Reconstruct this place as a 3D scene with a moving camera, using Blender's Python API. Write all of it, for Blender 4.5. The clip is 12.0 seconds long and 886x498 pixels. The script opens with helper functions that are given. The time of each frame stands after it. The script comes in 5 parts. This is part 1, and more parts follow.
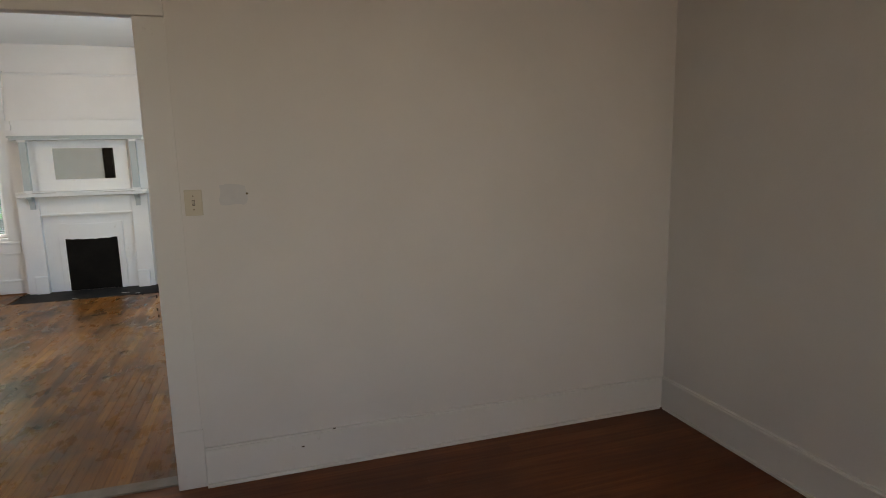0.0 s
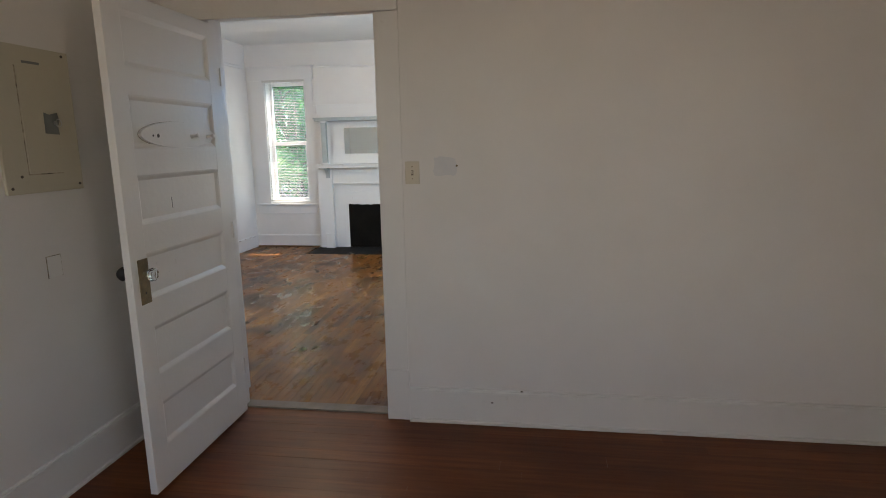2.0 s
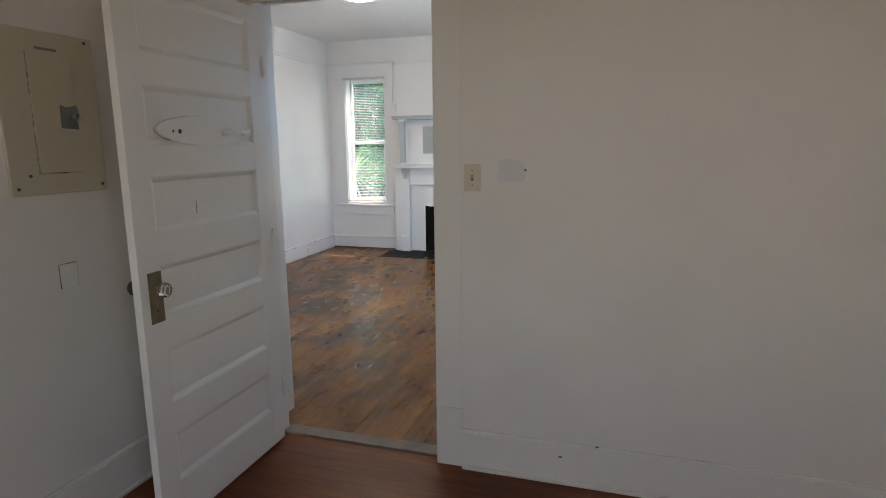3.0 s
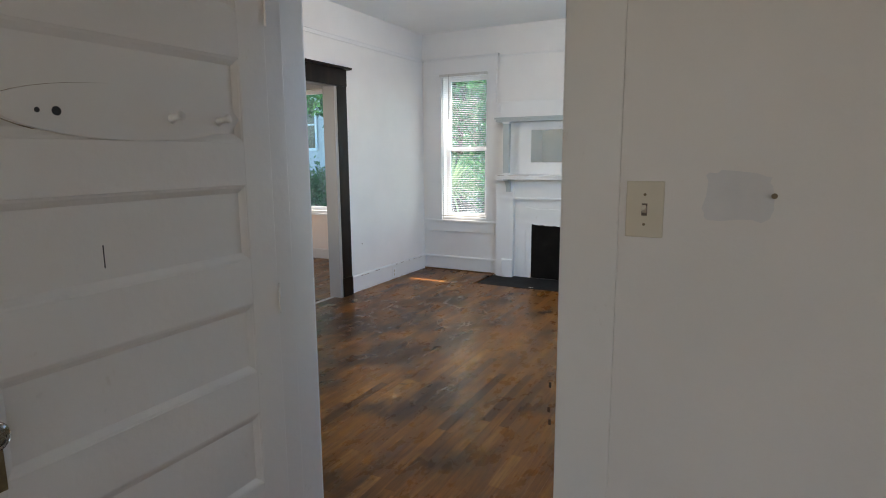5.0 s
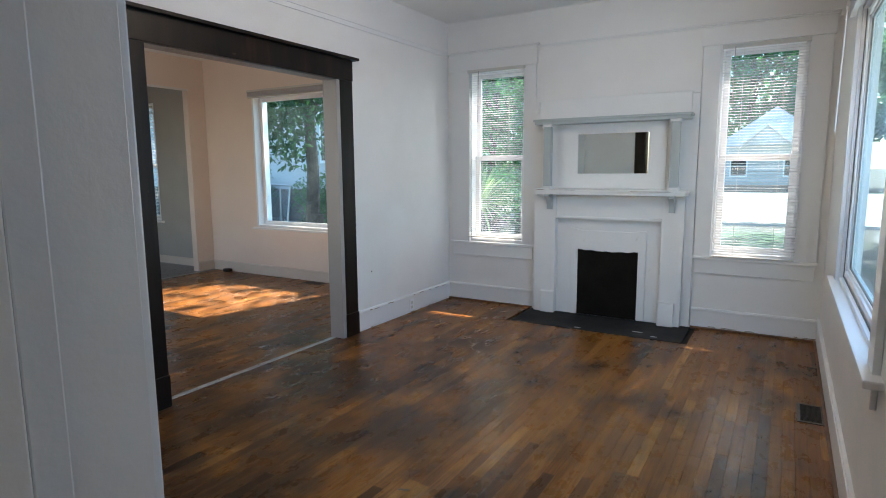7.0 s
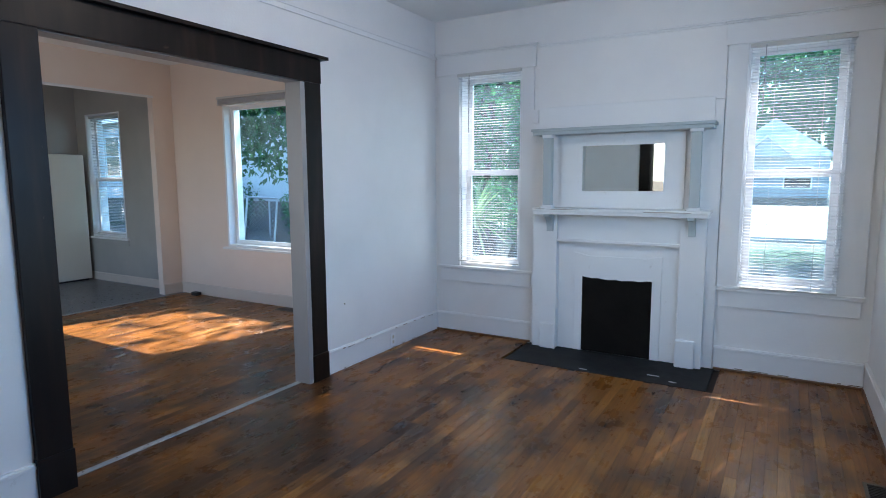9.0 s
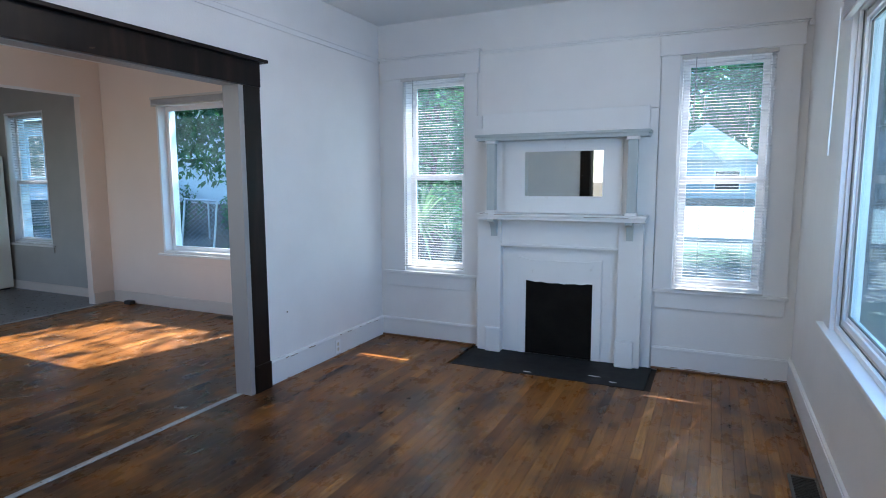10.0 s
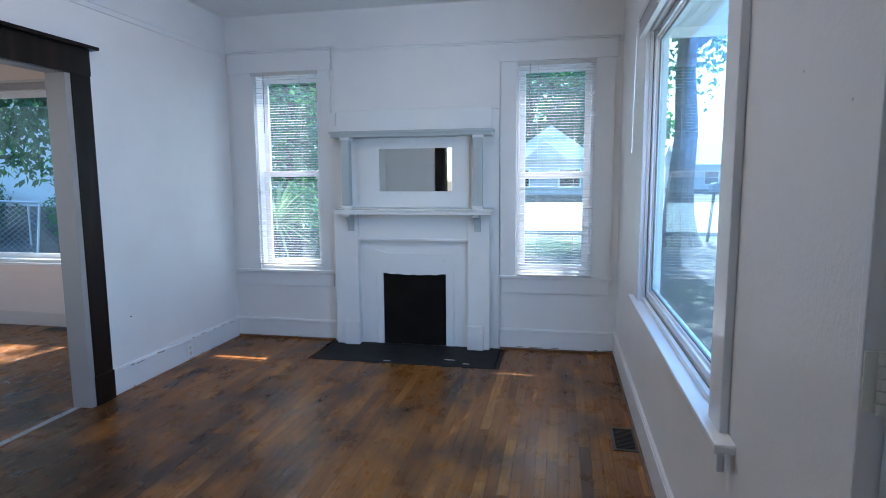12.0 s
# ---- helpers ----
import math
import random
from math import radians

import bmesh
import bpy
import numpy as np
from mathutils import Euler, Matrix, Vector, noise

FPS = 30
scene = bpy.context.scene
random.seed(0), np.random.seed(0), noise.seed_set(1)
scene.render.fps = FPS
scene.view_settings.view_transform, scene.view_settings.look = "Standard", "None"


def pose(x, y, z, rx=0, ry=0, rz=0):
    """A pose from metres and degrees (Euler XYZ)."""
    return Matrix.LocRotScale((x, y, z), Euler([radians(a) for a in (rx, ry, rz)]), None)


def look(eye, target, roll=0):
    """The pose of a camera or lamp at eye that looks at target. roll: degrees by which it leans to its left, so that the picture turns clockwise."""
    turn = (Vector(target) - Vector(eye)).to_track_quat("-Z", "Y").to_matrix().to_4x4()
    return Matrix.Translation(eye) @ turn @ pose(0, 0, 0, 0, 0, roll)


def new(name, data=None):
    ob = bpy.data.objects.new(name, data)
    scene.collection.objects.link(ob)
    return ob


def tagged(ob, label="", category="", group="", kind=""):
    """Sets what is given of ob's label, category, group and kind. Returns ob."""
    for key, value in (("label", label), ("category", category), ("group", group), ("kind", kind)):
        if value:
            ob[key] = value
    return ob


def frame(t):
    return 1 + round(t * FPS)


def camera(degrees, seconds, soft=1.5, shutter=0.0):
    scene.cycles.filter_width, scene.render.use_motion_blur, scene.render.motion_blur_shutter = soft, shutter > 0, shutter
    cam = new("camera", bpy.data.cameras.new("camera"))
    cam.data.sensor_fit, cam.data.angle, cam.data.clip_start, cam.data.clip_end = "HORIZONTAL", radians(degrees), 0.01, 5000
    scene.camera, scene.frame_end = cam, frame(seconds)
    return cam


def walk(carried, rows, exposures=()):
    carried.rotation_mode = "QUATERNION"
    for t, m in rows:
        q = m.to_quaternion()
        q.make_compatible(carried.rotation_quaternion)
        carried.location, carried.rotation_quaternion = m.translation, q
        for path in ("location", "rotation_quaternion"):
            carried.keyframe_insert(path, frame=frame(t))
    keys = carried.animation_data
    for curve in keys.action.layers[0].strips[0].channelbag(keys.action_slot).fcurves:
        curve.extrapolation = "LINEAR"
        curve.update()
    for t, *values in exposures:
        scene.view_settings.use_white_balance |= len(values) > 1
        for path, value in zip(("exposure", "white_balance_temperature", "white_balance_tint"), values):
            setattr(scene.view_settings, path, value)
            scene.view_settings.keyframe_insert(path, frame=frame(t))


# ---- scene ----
cam = camera(74.9, 12.0, soft=1.0)
PATH = [
    (0, (0.088, 0.12, 1.53), (0.677, 2.006, 1.218), -1.3),
    (0.5, (0.057, -0.031, 1.512), (0.382, 1.913, 1.173), -1.4),
    (1, (0.166, -0.113, 1.507), (0.229, 1.855, 1.154), -1.3),
    (1.5, (0.303, -0.119, 1.517), (0.173, 1.844, 1.156), -1.3),
    (2, (0.387, -0.004, 1.503), (0.097, 1.942, 1.142), -1.1),
    (2.5, (0.428, 0.233, 1.513), (-0.007, 2.152, 1.154), -0.9),
    (3, (0.417, 0.494, 1.498), (-0.166, 2.374, 1.142), -0.6),
    (5, (-0.021, 1.678, 1.469), (-0.931, 3.429, 1.147), -0.4),
    (5.5, (-0.144, 1.937, 1.474), (-1.09, 3.672, 1.168), -0.4),
    (6, (-0.282, 2.198, 1.476), (-1.244, 3.926, 1.181), -0.3),
    (6.5, (-0.395, 2.459, 1.441), (-1.391, 4.17, 1.155), -0.5),
    (7, (-0.502, 2.724, 1.432), (-1.514, 4.427, 1.156), -0.4),
    (9, (-0.779, 3.39, 1.475), (-1.785, 5.102, 1.236), -0.3),
    (9.5, (-0.788, 3.407, 1.486), (-1.732, 5.156, 1.257), -0.3),
    (10, (-0.773, 3.406, 1.509), (-1.616, 5.204, 1.273), -0.2),
    (10.5, (-0.743, 3.384, 1.485), (-1.479, 5.229, 1.252), -0.2),
    (11, (-0.723, 3.347, 1.485), (-1.341, 5.234, 1.247), -0.3),
    (11.5, (-0.696, 3.317, 1.479), (-1.204, 5.237, 1.242), -0.3),
    (12, (-0.679, 3.284, 1.483), (-1.075, 5.229, 1.241), -0.4),
]
EXPOSURES = [(0.0, 2.26, 8600, 17), (1.5, 2.38, 8200, 17), (3.0, 2.44, 7800, 17), (6.0, 2.22, 7450, 15), (7.0, 2.12, 7250, 15), (9.0, 2.16, 6100, 14), (10.0, 2.12, 5950, 14), (12.0, 2.04, 5850, 15)]
walk(cam, [(t, look(eye, target, roll)) for t, eye, target, roll in PATH], EXPOSURES)

# ---- world and sun ----
SUN_FROM = Vector((0.16, 0.66, 0.72)).normalized()
world = bpy.data.worlds.new("sky")
scene.world = world
world.use_nodes = True
wn = world.node_tree.nodes
sky = wn.new("ShaderNodeTexSky")
sky.sky_type = 'NISHITA'
sky.sun_disc = False
sky.sun_elevation = math.asin(SUN_FROM.z)
sky.sun_rotation = math.atan2(SUN_FROM.x, SUN_FROM.y)
world.node_tree.links.new(sky.outputs[0], wn["Background"].inputs[0])
wn["Background"].inputs[1].default_value = 0.15
sun_data = bpy.data.lights.new("sun", 'SUN')
sun_data.energy = 5.0
sun_data.angle = radians(0.5)
sun_data.color = (1.0, 0.93, 0.82)
sun = new("sun", sun_data)
sun.matrix_basis = look((0, 0, 30), Vector((0, 0, 30)) - SUN_FROM)


def sky_lamp(name, at, facing, w, h, watts, color):
    """An added area lamp for outdoor light in an opening at at, towards facing."""
    data = bpy.data.lights.new(name, 'AREA')
    data.shape, data.size, data.size_y = 'RECTANGLE', w, h
    data.energy, data.color = watts, color
    ob = new(name, data)
    ob.matrix_basis = look(at, Vector(at) + Vector(facing))
    return ob


sky_lamp("sky_lamp_picture_window", (-0.10, 5.55, 1.88), (-1, 0, -0.35), 0.80, 0.70, 6.0, (0.20, 0.50, 1.0))
sky_lamp("ground_bounce_picture_window", (-0.10, 5.55, 1.17), (-1, 0, 0.9), 0.80, 0.66, 2.7, (0.85, 0.93, 1.0))
# fill lamp in an invented back opening, brightens the dining room
sky_lamp("fill_lamp_dining", (-5.80, 3.16, 1.60), (0, 1, 0.5), 2.0, 1.7, 4.6, (0.85, 0.93, 1.0))
# fill lamp in the invented side opening, aimed at door and left wall
sky_lamp("fill_lamp_bedroom", (2.40, -1.0, 1.70), (-1, 0.15, 0), 1.3, 1.7, 0.9, (0.9, 0.96, 1.0))
sky_lamp("sky_lamp_bedroom_back", (-0.68, -1.97, 1.65), (0.5, 1, 0.1), 0.9, 1.6, 0.9, (0.9, 0.96, 1.0))


# ---- materials ----
class Mat:
    """A small builder of node materials."""

    def __init__(self, name, color, rough=0.5, metal=0.0):
        self.m = bpy.data.materials.new(name)
        self.m.use_nodes = True
        self.nt = self.m.node_tree
        self.b = self.nt.nodes["Principled BSDF"]
        self.b.inputs["Base Color"].default_value = (*color, 1)
        self.b.inputs["Roughness"].default_value = rough
        self.b.inputs["Metallic"].default_value = metal

    def node(self, kind, **values):
        n = self.nt.nodes.new("ShaderNode" + kind)
        for k, v in values.items():
            n.inputs[k].default_value = v
        return n

    def link(self, a, b):
        self.nt.links.new(a, b)

    def place(self, scale=(1, 1, 1)):
        g = self.node("NewGeometry")
        mp = self.node("Mapping")
        mp.inputs["Scale"].default_value = scale
        self.link(g.outputs["Position"], mp.inputs["Vector"])
        return mp.outputs["Vector"]

    def noise(self, scale, detail=4, stretch=(1, 1, 1), rough=0.55):
        n = self.node("TexNoise", Scale=scale, Detail=detail, Roughness=rough)
        self.link(self.place(stretch), n.inputs["Vector"])
        return n.outputs["Fac"]

    def ramp(self, fac, stops):
        r = self.node("ValToRGB")
        e = r.color_ramp.elements
        while len(e) < len(stops):
            e.new(0.5)
        for el, (p, c) in zip(e, stops):
            el.position = p
            el.color = (*c, 1) if len(c) == 3 else c
        self.link(fac, r.inputs["Fac"])
        return r.outputs["Color"]

    def mix(self, fac, a, b, mode='MIX'):
        n = self.nt.nodes.new("ShaderNodeMix")
        n.data_type = 'RGBA'
        n.blend_type = mode
        for sock, v in ((n.inputs["Factor"], fac), (n.inputs["A"], a), (n.inputs["B"], b)):
            if isinstance(v, (int, float)):
                sock.default_value = v
            elif isinstance(v, tuple):
                sock.default_value = (*v, 1)
            else:
                self.link(v, sock)
        return n.outputs["Result"]

    def value(self, fac, lo, hi):
        n = self.node("MapRange")
        n.inputs["To Min"].default_value, n.inputs["To Max"].default_value = lo, hi
        self.link(fac, n.inputs["Value"])
        return n.outputs["Result"]

    def color(self, sock):
        self.link(sock, self.b.inputs["Base Color"])
        return self

    def rough(self, sock):
        self.link(sock, self.b.inputs["Roughness"])
        return self

    def bump(self, fac, strength=0.2, dist=0.002):
        n = self.node("Bump", Strength=strength, Distance=dist)
        self.link(fac, n.inputs["Height"])
        self.link(n.outputs["Normal"], self.b.inputs["Normal"])
        return self


def paint(name, a, b, rough=0.45, relief=0.25):
    m = Mat(name, a, rough)
    m.color(m.mix(m.ramp(m.noise(2.3, 5), [(0.35, (0, 0, 0)), (0.7, (1, 1, 1))]), a, b))
    m.rough(m.value(m.noise(9, 3), rough - 0.08, rough + 0.12))
    m.bump(m.noise(70, 3), relief, 0.003)
    return m.m


def trim_paint(name, a, dirt, rough=0.35):
    """Gloss paint, thick from many coats, with scuffs."""
    m = Mat(name, a, rough)
    marks = m.ramp(m.noise(14, 6, (1, 1, 0.6), 0.7), [(0.66, (0, 0, 0)), (0.76, (1, 1, 1))])
    m.color(m.mix(marks, m.mix(m.noise(3, 4), a, tuple(c * 0.92 for c in a)), dirt))
    m.rough(m.value(m.noise(25, 3), rough - 0.08, rough + 0.15))
    m.bump(m.noise(38, 4), 0.3, 0.003)
    return m.m


WALL = paint("wall_paint", (0.80, 0.79, 0.77), (0.76, 0.75, 0.73))
WALL_DIM = paint("bedroom_paint", (0.74, 0.71, 0.68), (0.70, 0.675, 0.645), 0.42)
# cream paint with the warm bounce of the sunlit floor mixed into its colour
WALL_DINING = paint("bounce_warmed_dining_paint", (0.80, 0.69, 0.60), (0.77, 0.66, 0.57))
WALL_KITCHEN = paint("kitchen_paint", (0.42, 0.41, 0.375), (0.38, 0.37, 0.34))
CEIL = paint("ceiling_paint", (0.83, 0.84, 0.83), (0.80, 0.81, 0.80), 0.7, 0.4)
TRIM = trim_paint("trim_paint", (0.80, 0.80, 0.79), (0.62, 0.60, 0.57))
CREAM = trim_paint("cream_trim_paint", (0.70, 0.62, 0.54), (0.58, 0.52, 0.46))
TRIM_DIM = trim_paint("bedroom_trim_paint", (0.76, 0.74, 0.71), (0.6, 0.57, 0.53))
DOOR_PAINT = trim_paint("door_paint", (0.78, 0.765, 0.735), (0.66, 0.63, 0.58), 0.3)
VINYL = Mat("window_vinyl", (0.82, 0.83, 0.84), 0.35).m
BEIGE = paint("beige_plastic", (0.62, 0.56, 0.45), (0.58, 0.52, 0.41), 0.4, 0.05)
PANEL_PAINT = trim_paint("panel_box_paint", (0.54, 0.49, 0.38), (0.5, 0.44, 0.34), 0.45)
PLASTER = paint("patch_plaster", (0.68, 0.665, 0.65), (0.64, 0.63, 0.615), 0.8, 0.4)
BLACK = Mat("black_rubber", (0.02, 0.02, 0.02), 0.6).m
TAPE = Mat("grey_tape", (0.17, 0.18, 0.17), 0.5).m
CHROME = Mat("steel", (0.6, 0.6, 0.58), 0.3, 1.0).m


def dark_wood():
    m = Mat("dark_stained_wood", (0.03, 0.018, 0.012), 0.3)
    grain = m.noise(9, 6, (1, 1, 0.12))
    col = m.ramp(grain, [(0.3, (0.005, 0.003, 0.0025)), (0.55, (0.012, 0.007, 0.005)), (0.75, (0.028, 0.016, 0.010))])
    worn = m.ramp(m.noise(22, 6, (1, 0.5, 0.6), 0.7), [(0.67, (0, 0, 0)), (0.74, (1, 1, 1))])
    m.color(m.mix(worn, col, (0.10, 0.065, 0.043)))
    m.b.inputs["Specular IOR Level"].default_value = 0.2
    m.rough(m.value(m.noise(14, 4), 0.28, 0.5))
    m.bump(grain, 0.25, 0.002)
    return m.m


def oak(name, per_island=False):
    """Old strip oak: tone from board to board, grain along the board, broad black water stains, worn varnish."""
    m = Mat(name, (0.25, 0.13, 0.06), 0.3)
    if per_island:
        tone = m.node("NewGeometry").outputs["Random Per Island"]
    else:
        tone = m.node("ObjectInfo").outputs["Random"]
    base = m.ramp(tone, [(0.0, (0.080, 0.030, 0.008)), (0.08, (0.205, 0.081, 0.018)), (0.5, (0.255, 0.103, 0.023)), (0.86, (0.300, 0.126, 0.029)), (1.0, (0.44, 0.212, 0.060))])
    grain = m.noise(70, 6, (1, 0.045, 1), 0.7)
    col = m.mix(m.ramp(grain, [(0.36, (1, 1, 1)), (0.60, (0, 0, 0))]), base, m.mix(1.0, base, (0.58, 0.50, 0.43), 'MULTIPLY'))
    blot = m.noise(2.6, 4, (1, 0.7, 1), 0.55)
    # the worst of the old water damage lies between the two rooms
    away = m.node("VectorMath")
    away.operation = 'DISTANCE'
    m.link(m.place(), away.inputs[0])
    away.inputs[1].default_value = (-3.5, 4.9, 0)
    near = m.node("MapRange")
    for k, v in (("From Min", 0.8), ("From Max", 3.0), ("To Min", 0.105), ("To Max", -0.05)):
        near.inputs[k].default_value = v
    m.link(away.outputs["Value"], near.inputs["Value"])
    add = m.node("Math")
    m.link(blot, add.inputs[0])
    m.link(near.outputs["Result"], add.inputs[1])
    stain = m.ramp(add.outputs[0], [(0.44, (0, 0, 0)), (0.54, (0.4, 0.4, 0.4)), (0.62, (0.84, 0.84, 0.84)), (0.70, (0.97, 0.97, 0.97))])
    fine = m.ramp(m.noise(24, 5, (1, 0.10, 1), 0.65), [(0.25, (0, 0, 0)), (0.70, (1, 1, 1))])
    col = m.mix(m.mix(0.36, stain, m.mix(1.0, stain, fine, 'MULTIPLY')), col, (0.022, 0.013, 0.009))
    m.color(col)
    m.rough(m.ramp(m.noise(9, 6, (1, 0.5, 1), 0.7), [(0.3, (0.20, 0.20, 0.20)), (0.7, (0.40, 0.40, 0.40))]))
    m.bump(m.noise(26, 5, (1, 0.15, 1), 0.6), 0.32, 0.0015)
    m.b.inputs["Specular IOR Level"].default_value = 0.2
    return m.m


def red_floor():
    m = Mat("red_stained_boards", (0.13, 0.035, 0.014), 0.3)
    tone = m.node("ObjectInfo").outputs["Random"]
    base = m.ramp(tone, [(0.0, (0.170, 0.048, 0.013)), (1.0, (0.225, 0.070, 0.020))])
    grain = m.noise(40, 5, (0.05, 1, 1), 0.6)
    col = m.mix(m.ramp(grain, [(0.4, (1, 1, 1)), (0.65, (0, 0, 0))]), base, m.mix(1.0, base, (0.7, 0.62, 0.55), 'MULTIPLY'))
    m.color(m.mix(m.ramp(m.noise(2.2, 5, (0.5, 1, 1)), [(0.45, (0, 0, 0)), (0.75, (0.8, 0.8, 0.8))]), col, (0.05, 0.015, 0.008)))
    m.rough(m.value(m.noise(7, 4), 0.29, 0.42))
    m.bump(grain, 0.2, 0.0015)
    m.b.inputs["Specular IOR Level"].default_value = 0.2
    return m.m


DARK = dark_wood()
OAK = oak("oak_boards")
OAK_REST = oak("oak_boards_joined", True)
RED = red_floor()


def mottled(name, stops, scale, rough, relief=0.4, dist=0.004, detail=6):
    m = Mat(name, stops[0][1], rough)
    n = m.noise(scale, detail, (1, 1, 1), 0.65)
    m.color(m.ramp(n, stops))
    m.rough(m.value(m.noise(scale * 3, 3), max(0.05, rough - 0.1), min(1, rough + 0.1)))
    m.bump(m.noise(scale * 4, 5), relief, dist)
    return m.m


SHOE = mottled("shoe_wood", [(0.3, (0.10, 0.045, 0.018)), (0.7, (0.22, 0.10, 0.04))], 8, 0.45)
SLATE = mottled("hearth_slate", [(0.3, (0.014, 0.015, 0.016)), (0.6, (0.027, 0.027, 0.027)), (0.85, (0.07, 0.07, 0.07))], 5, 0.7)
SLATE.node_tree.nodes["Principled BSDF"].inputs["Specular IOR Level"].default_value = 0.1
SOOT = mottled("fire_board", [(0.3, (0.006, 0.005, 0.004)), (0.7, (0.012, 0.010, 0.008))], 6, 0.85)
SOOT.node_tree.nodes["Principled BSDF"].inputs["Specular IOR Level"].default_value = 0.12
GREY_TRIM = trim_paint("pale_grey_trim_paint", (0.43, 0.48, 0.48), (0.52, 0.54, 0.53), 0.4)
BRASS = mottled("tarnished_brass", [(0.3, (0.10, 0.075, 0.035)), (0.7, (0.22, 0.16, 0.08))], 30, 0.4)
KITCHEN_FLOOR = mottled("grey_vinyl", [(0.3, (0.10, 0.105, 0.11)), (0.7, (0.16, 0.165, 0.17))], 6, 0.3, 0.1)
ENAMEL = Mat("cream_enamel", (0.78, 0.76, 0.66), 0.35).m
STRIP = mottled("aluminium_strip", [(0.3, (0.30, 0.30, 0.30)), (0.7, (0.42, 0.42, 0.42))], 20, 0.4)
SUB = mottled("subfloor", [(0.3, (0.02, 0.012, 0.008)), (0.7, (0.03, 0.018, 0.01))], 6, 0.9)
RUST = mottled("vent_enamel", [(0.3, (0.05, 0.04, 0.03)), (0.7, (0.10, 0.08, 0.055))], 25, 0.5)
LOUVRE = mottled("vent_louvre", [(0.3, (0.02, 0.017, 0.014)), (0.7, (0.04, 0.034, 0.028))], 25, 0.6)
SIDING = mottled("house_siding", [(0.3, (0.50, 0.53, 0.54)), (0.7, (0.58, 0.60, 0.61))], 2, 0.6, 0.2)
SIDING_GREY = mottled("grey_siding", [(0.3, (0.36, 0.40, 0.41)), (0.7, (0.43, 0.47, 0.48))], 2, 0.6, 0.2)
SHINGLE = mottled("roof_shingle", [(0.3, (0.50, 0.49, 0.48)), (0.7, (0.62, 0.60, 0.58))], 3, 0.9)
BARK = mottled("bark", [(0.3, (0.06, 0.045, 0.035)), (0.7, (0.16, 0.125, 0.10))], 9, 0.9, 0.8, 0.03)
CONCRETE = mottled("concrete", [(0.3, (0.48, 0.46, 0.43)), (0.7, (0.58, 0.56, 0.52))], 1.2, 0.85)
GALV = Mat("galvanised_steel", (0.5, 0.51, 0.52), 0.4, 0.8).m
FAR_GLASS = Mat("dark_window_glass", (0.02, 0.025, 0.03), 0.1).m
PRIMER = mottled("wall_filler", [(0.3, (0.605, 0.605, 0.61)), (0.7, (0.665, 0.655, 0.645))], 12, 0.7)


def leaf_mat(name, a, b):
    m = Mat(name, a, 0.5)
    m.b.inputs["Specular IOR Level"].default_value = 0.25
    tone = m.node("NewGeometry").outputs["Random Per Island"]
    m.color(m.ramp(tone, [(0.0, a), (1.0, b)]))
    d = m.node("BsdfTranslucent")
    d.inputs["Color"].default_value = (b[0] * 1.6, b[1] * 1.6, b[2] * 0.8, 1)
    mixer = m.node("MixShader", Fac=0.42)
    m.link(m.b.outputs[0], mixer.inputs[1])
    m.link(d.outputs[0], mixer.inputs[2])
    m.link(mixer.outputs[0], m.nt.nodes["Material Output"].inputs["Surface"])
    return m.m


LEAF = leaf_mat("leaf_dark", (0.020, 0.066, 0.044), (0.050, 0.135, 0.085))
LEAF_LIGHT = leaf_mat("leaf_light", (0.04, 0.115, 0.065), (0.09, 0.22, 0.125))
YUCCA = leaf_mat("yucca_leaf", (0.16, 0.22, 0.14), (0.34, 0.40, 0.28))


def ground_mat():
    m = Mat("ground_grass", (0.08, 0.1, 0.04), 0.9)
    grass = m.ramp(m.noise(9, 7, rough=0.75), [(0.3, (0.03, 0.045, 0.014)), (0.6, (0.085, 0.12, 0.04)), (0.8, (0.16, 0.17, 0.08))])
    litter = m.ramp(m.noise(14, 7, rough=0.75), [(0.3, (0.05, 0.035, 0.025)), (0.6, (0.15, 0.11, 0.085)), (0.8, (0.30, 0.25, 0.2))])
    m.color(m.mix(m.ramp(m.noise(0.28, 3), [(0.32, (0, 0, 0)), (0.5, (1, 1, 1))]), grass, litter))
    m.bump(m.noise(18, 6), 0.8, 0.03)
    return m.m


GROUND = ground_mat()


def glass_mat(name, color=(1, 1, 1), ior=1.45):
    m = Mat(name, color, 0.0)
    m.b.inputs["Transmission Weight"].default_value = 1.0
    m.b.inputs["IOR"].default_value = ior
    return m.m


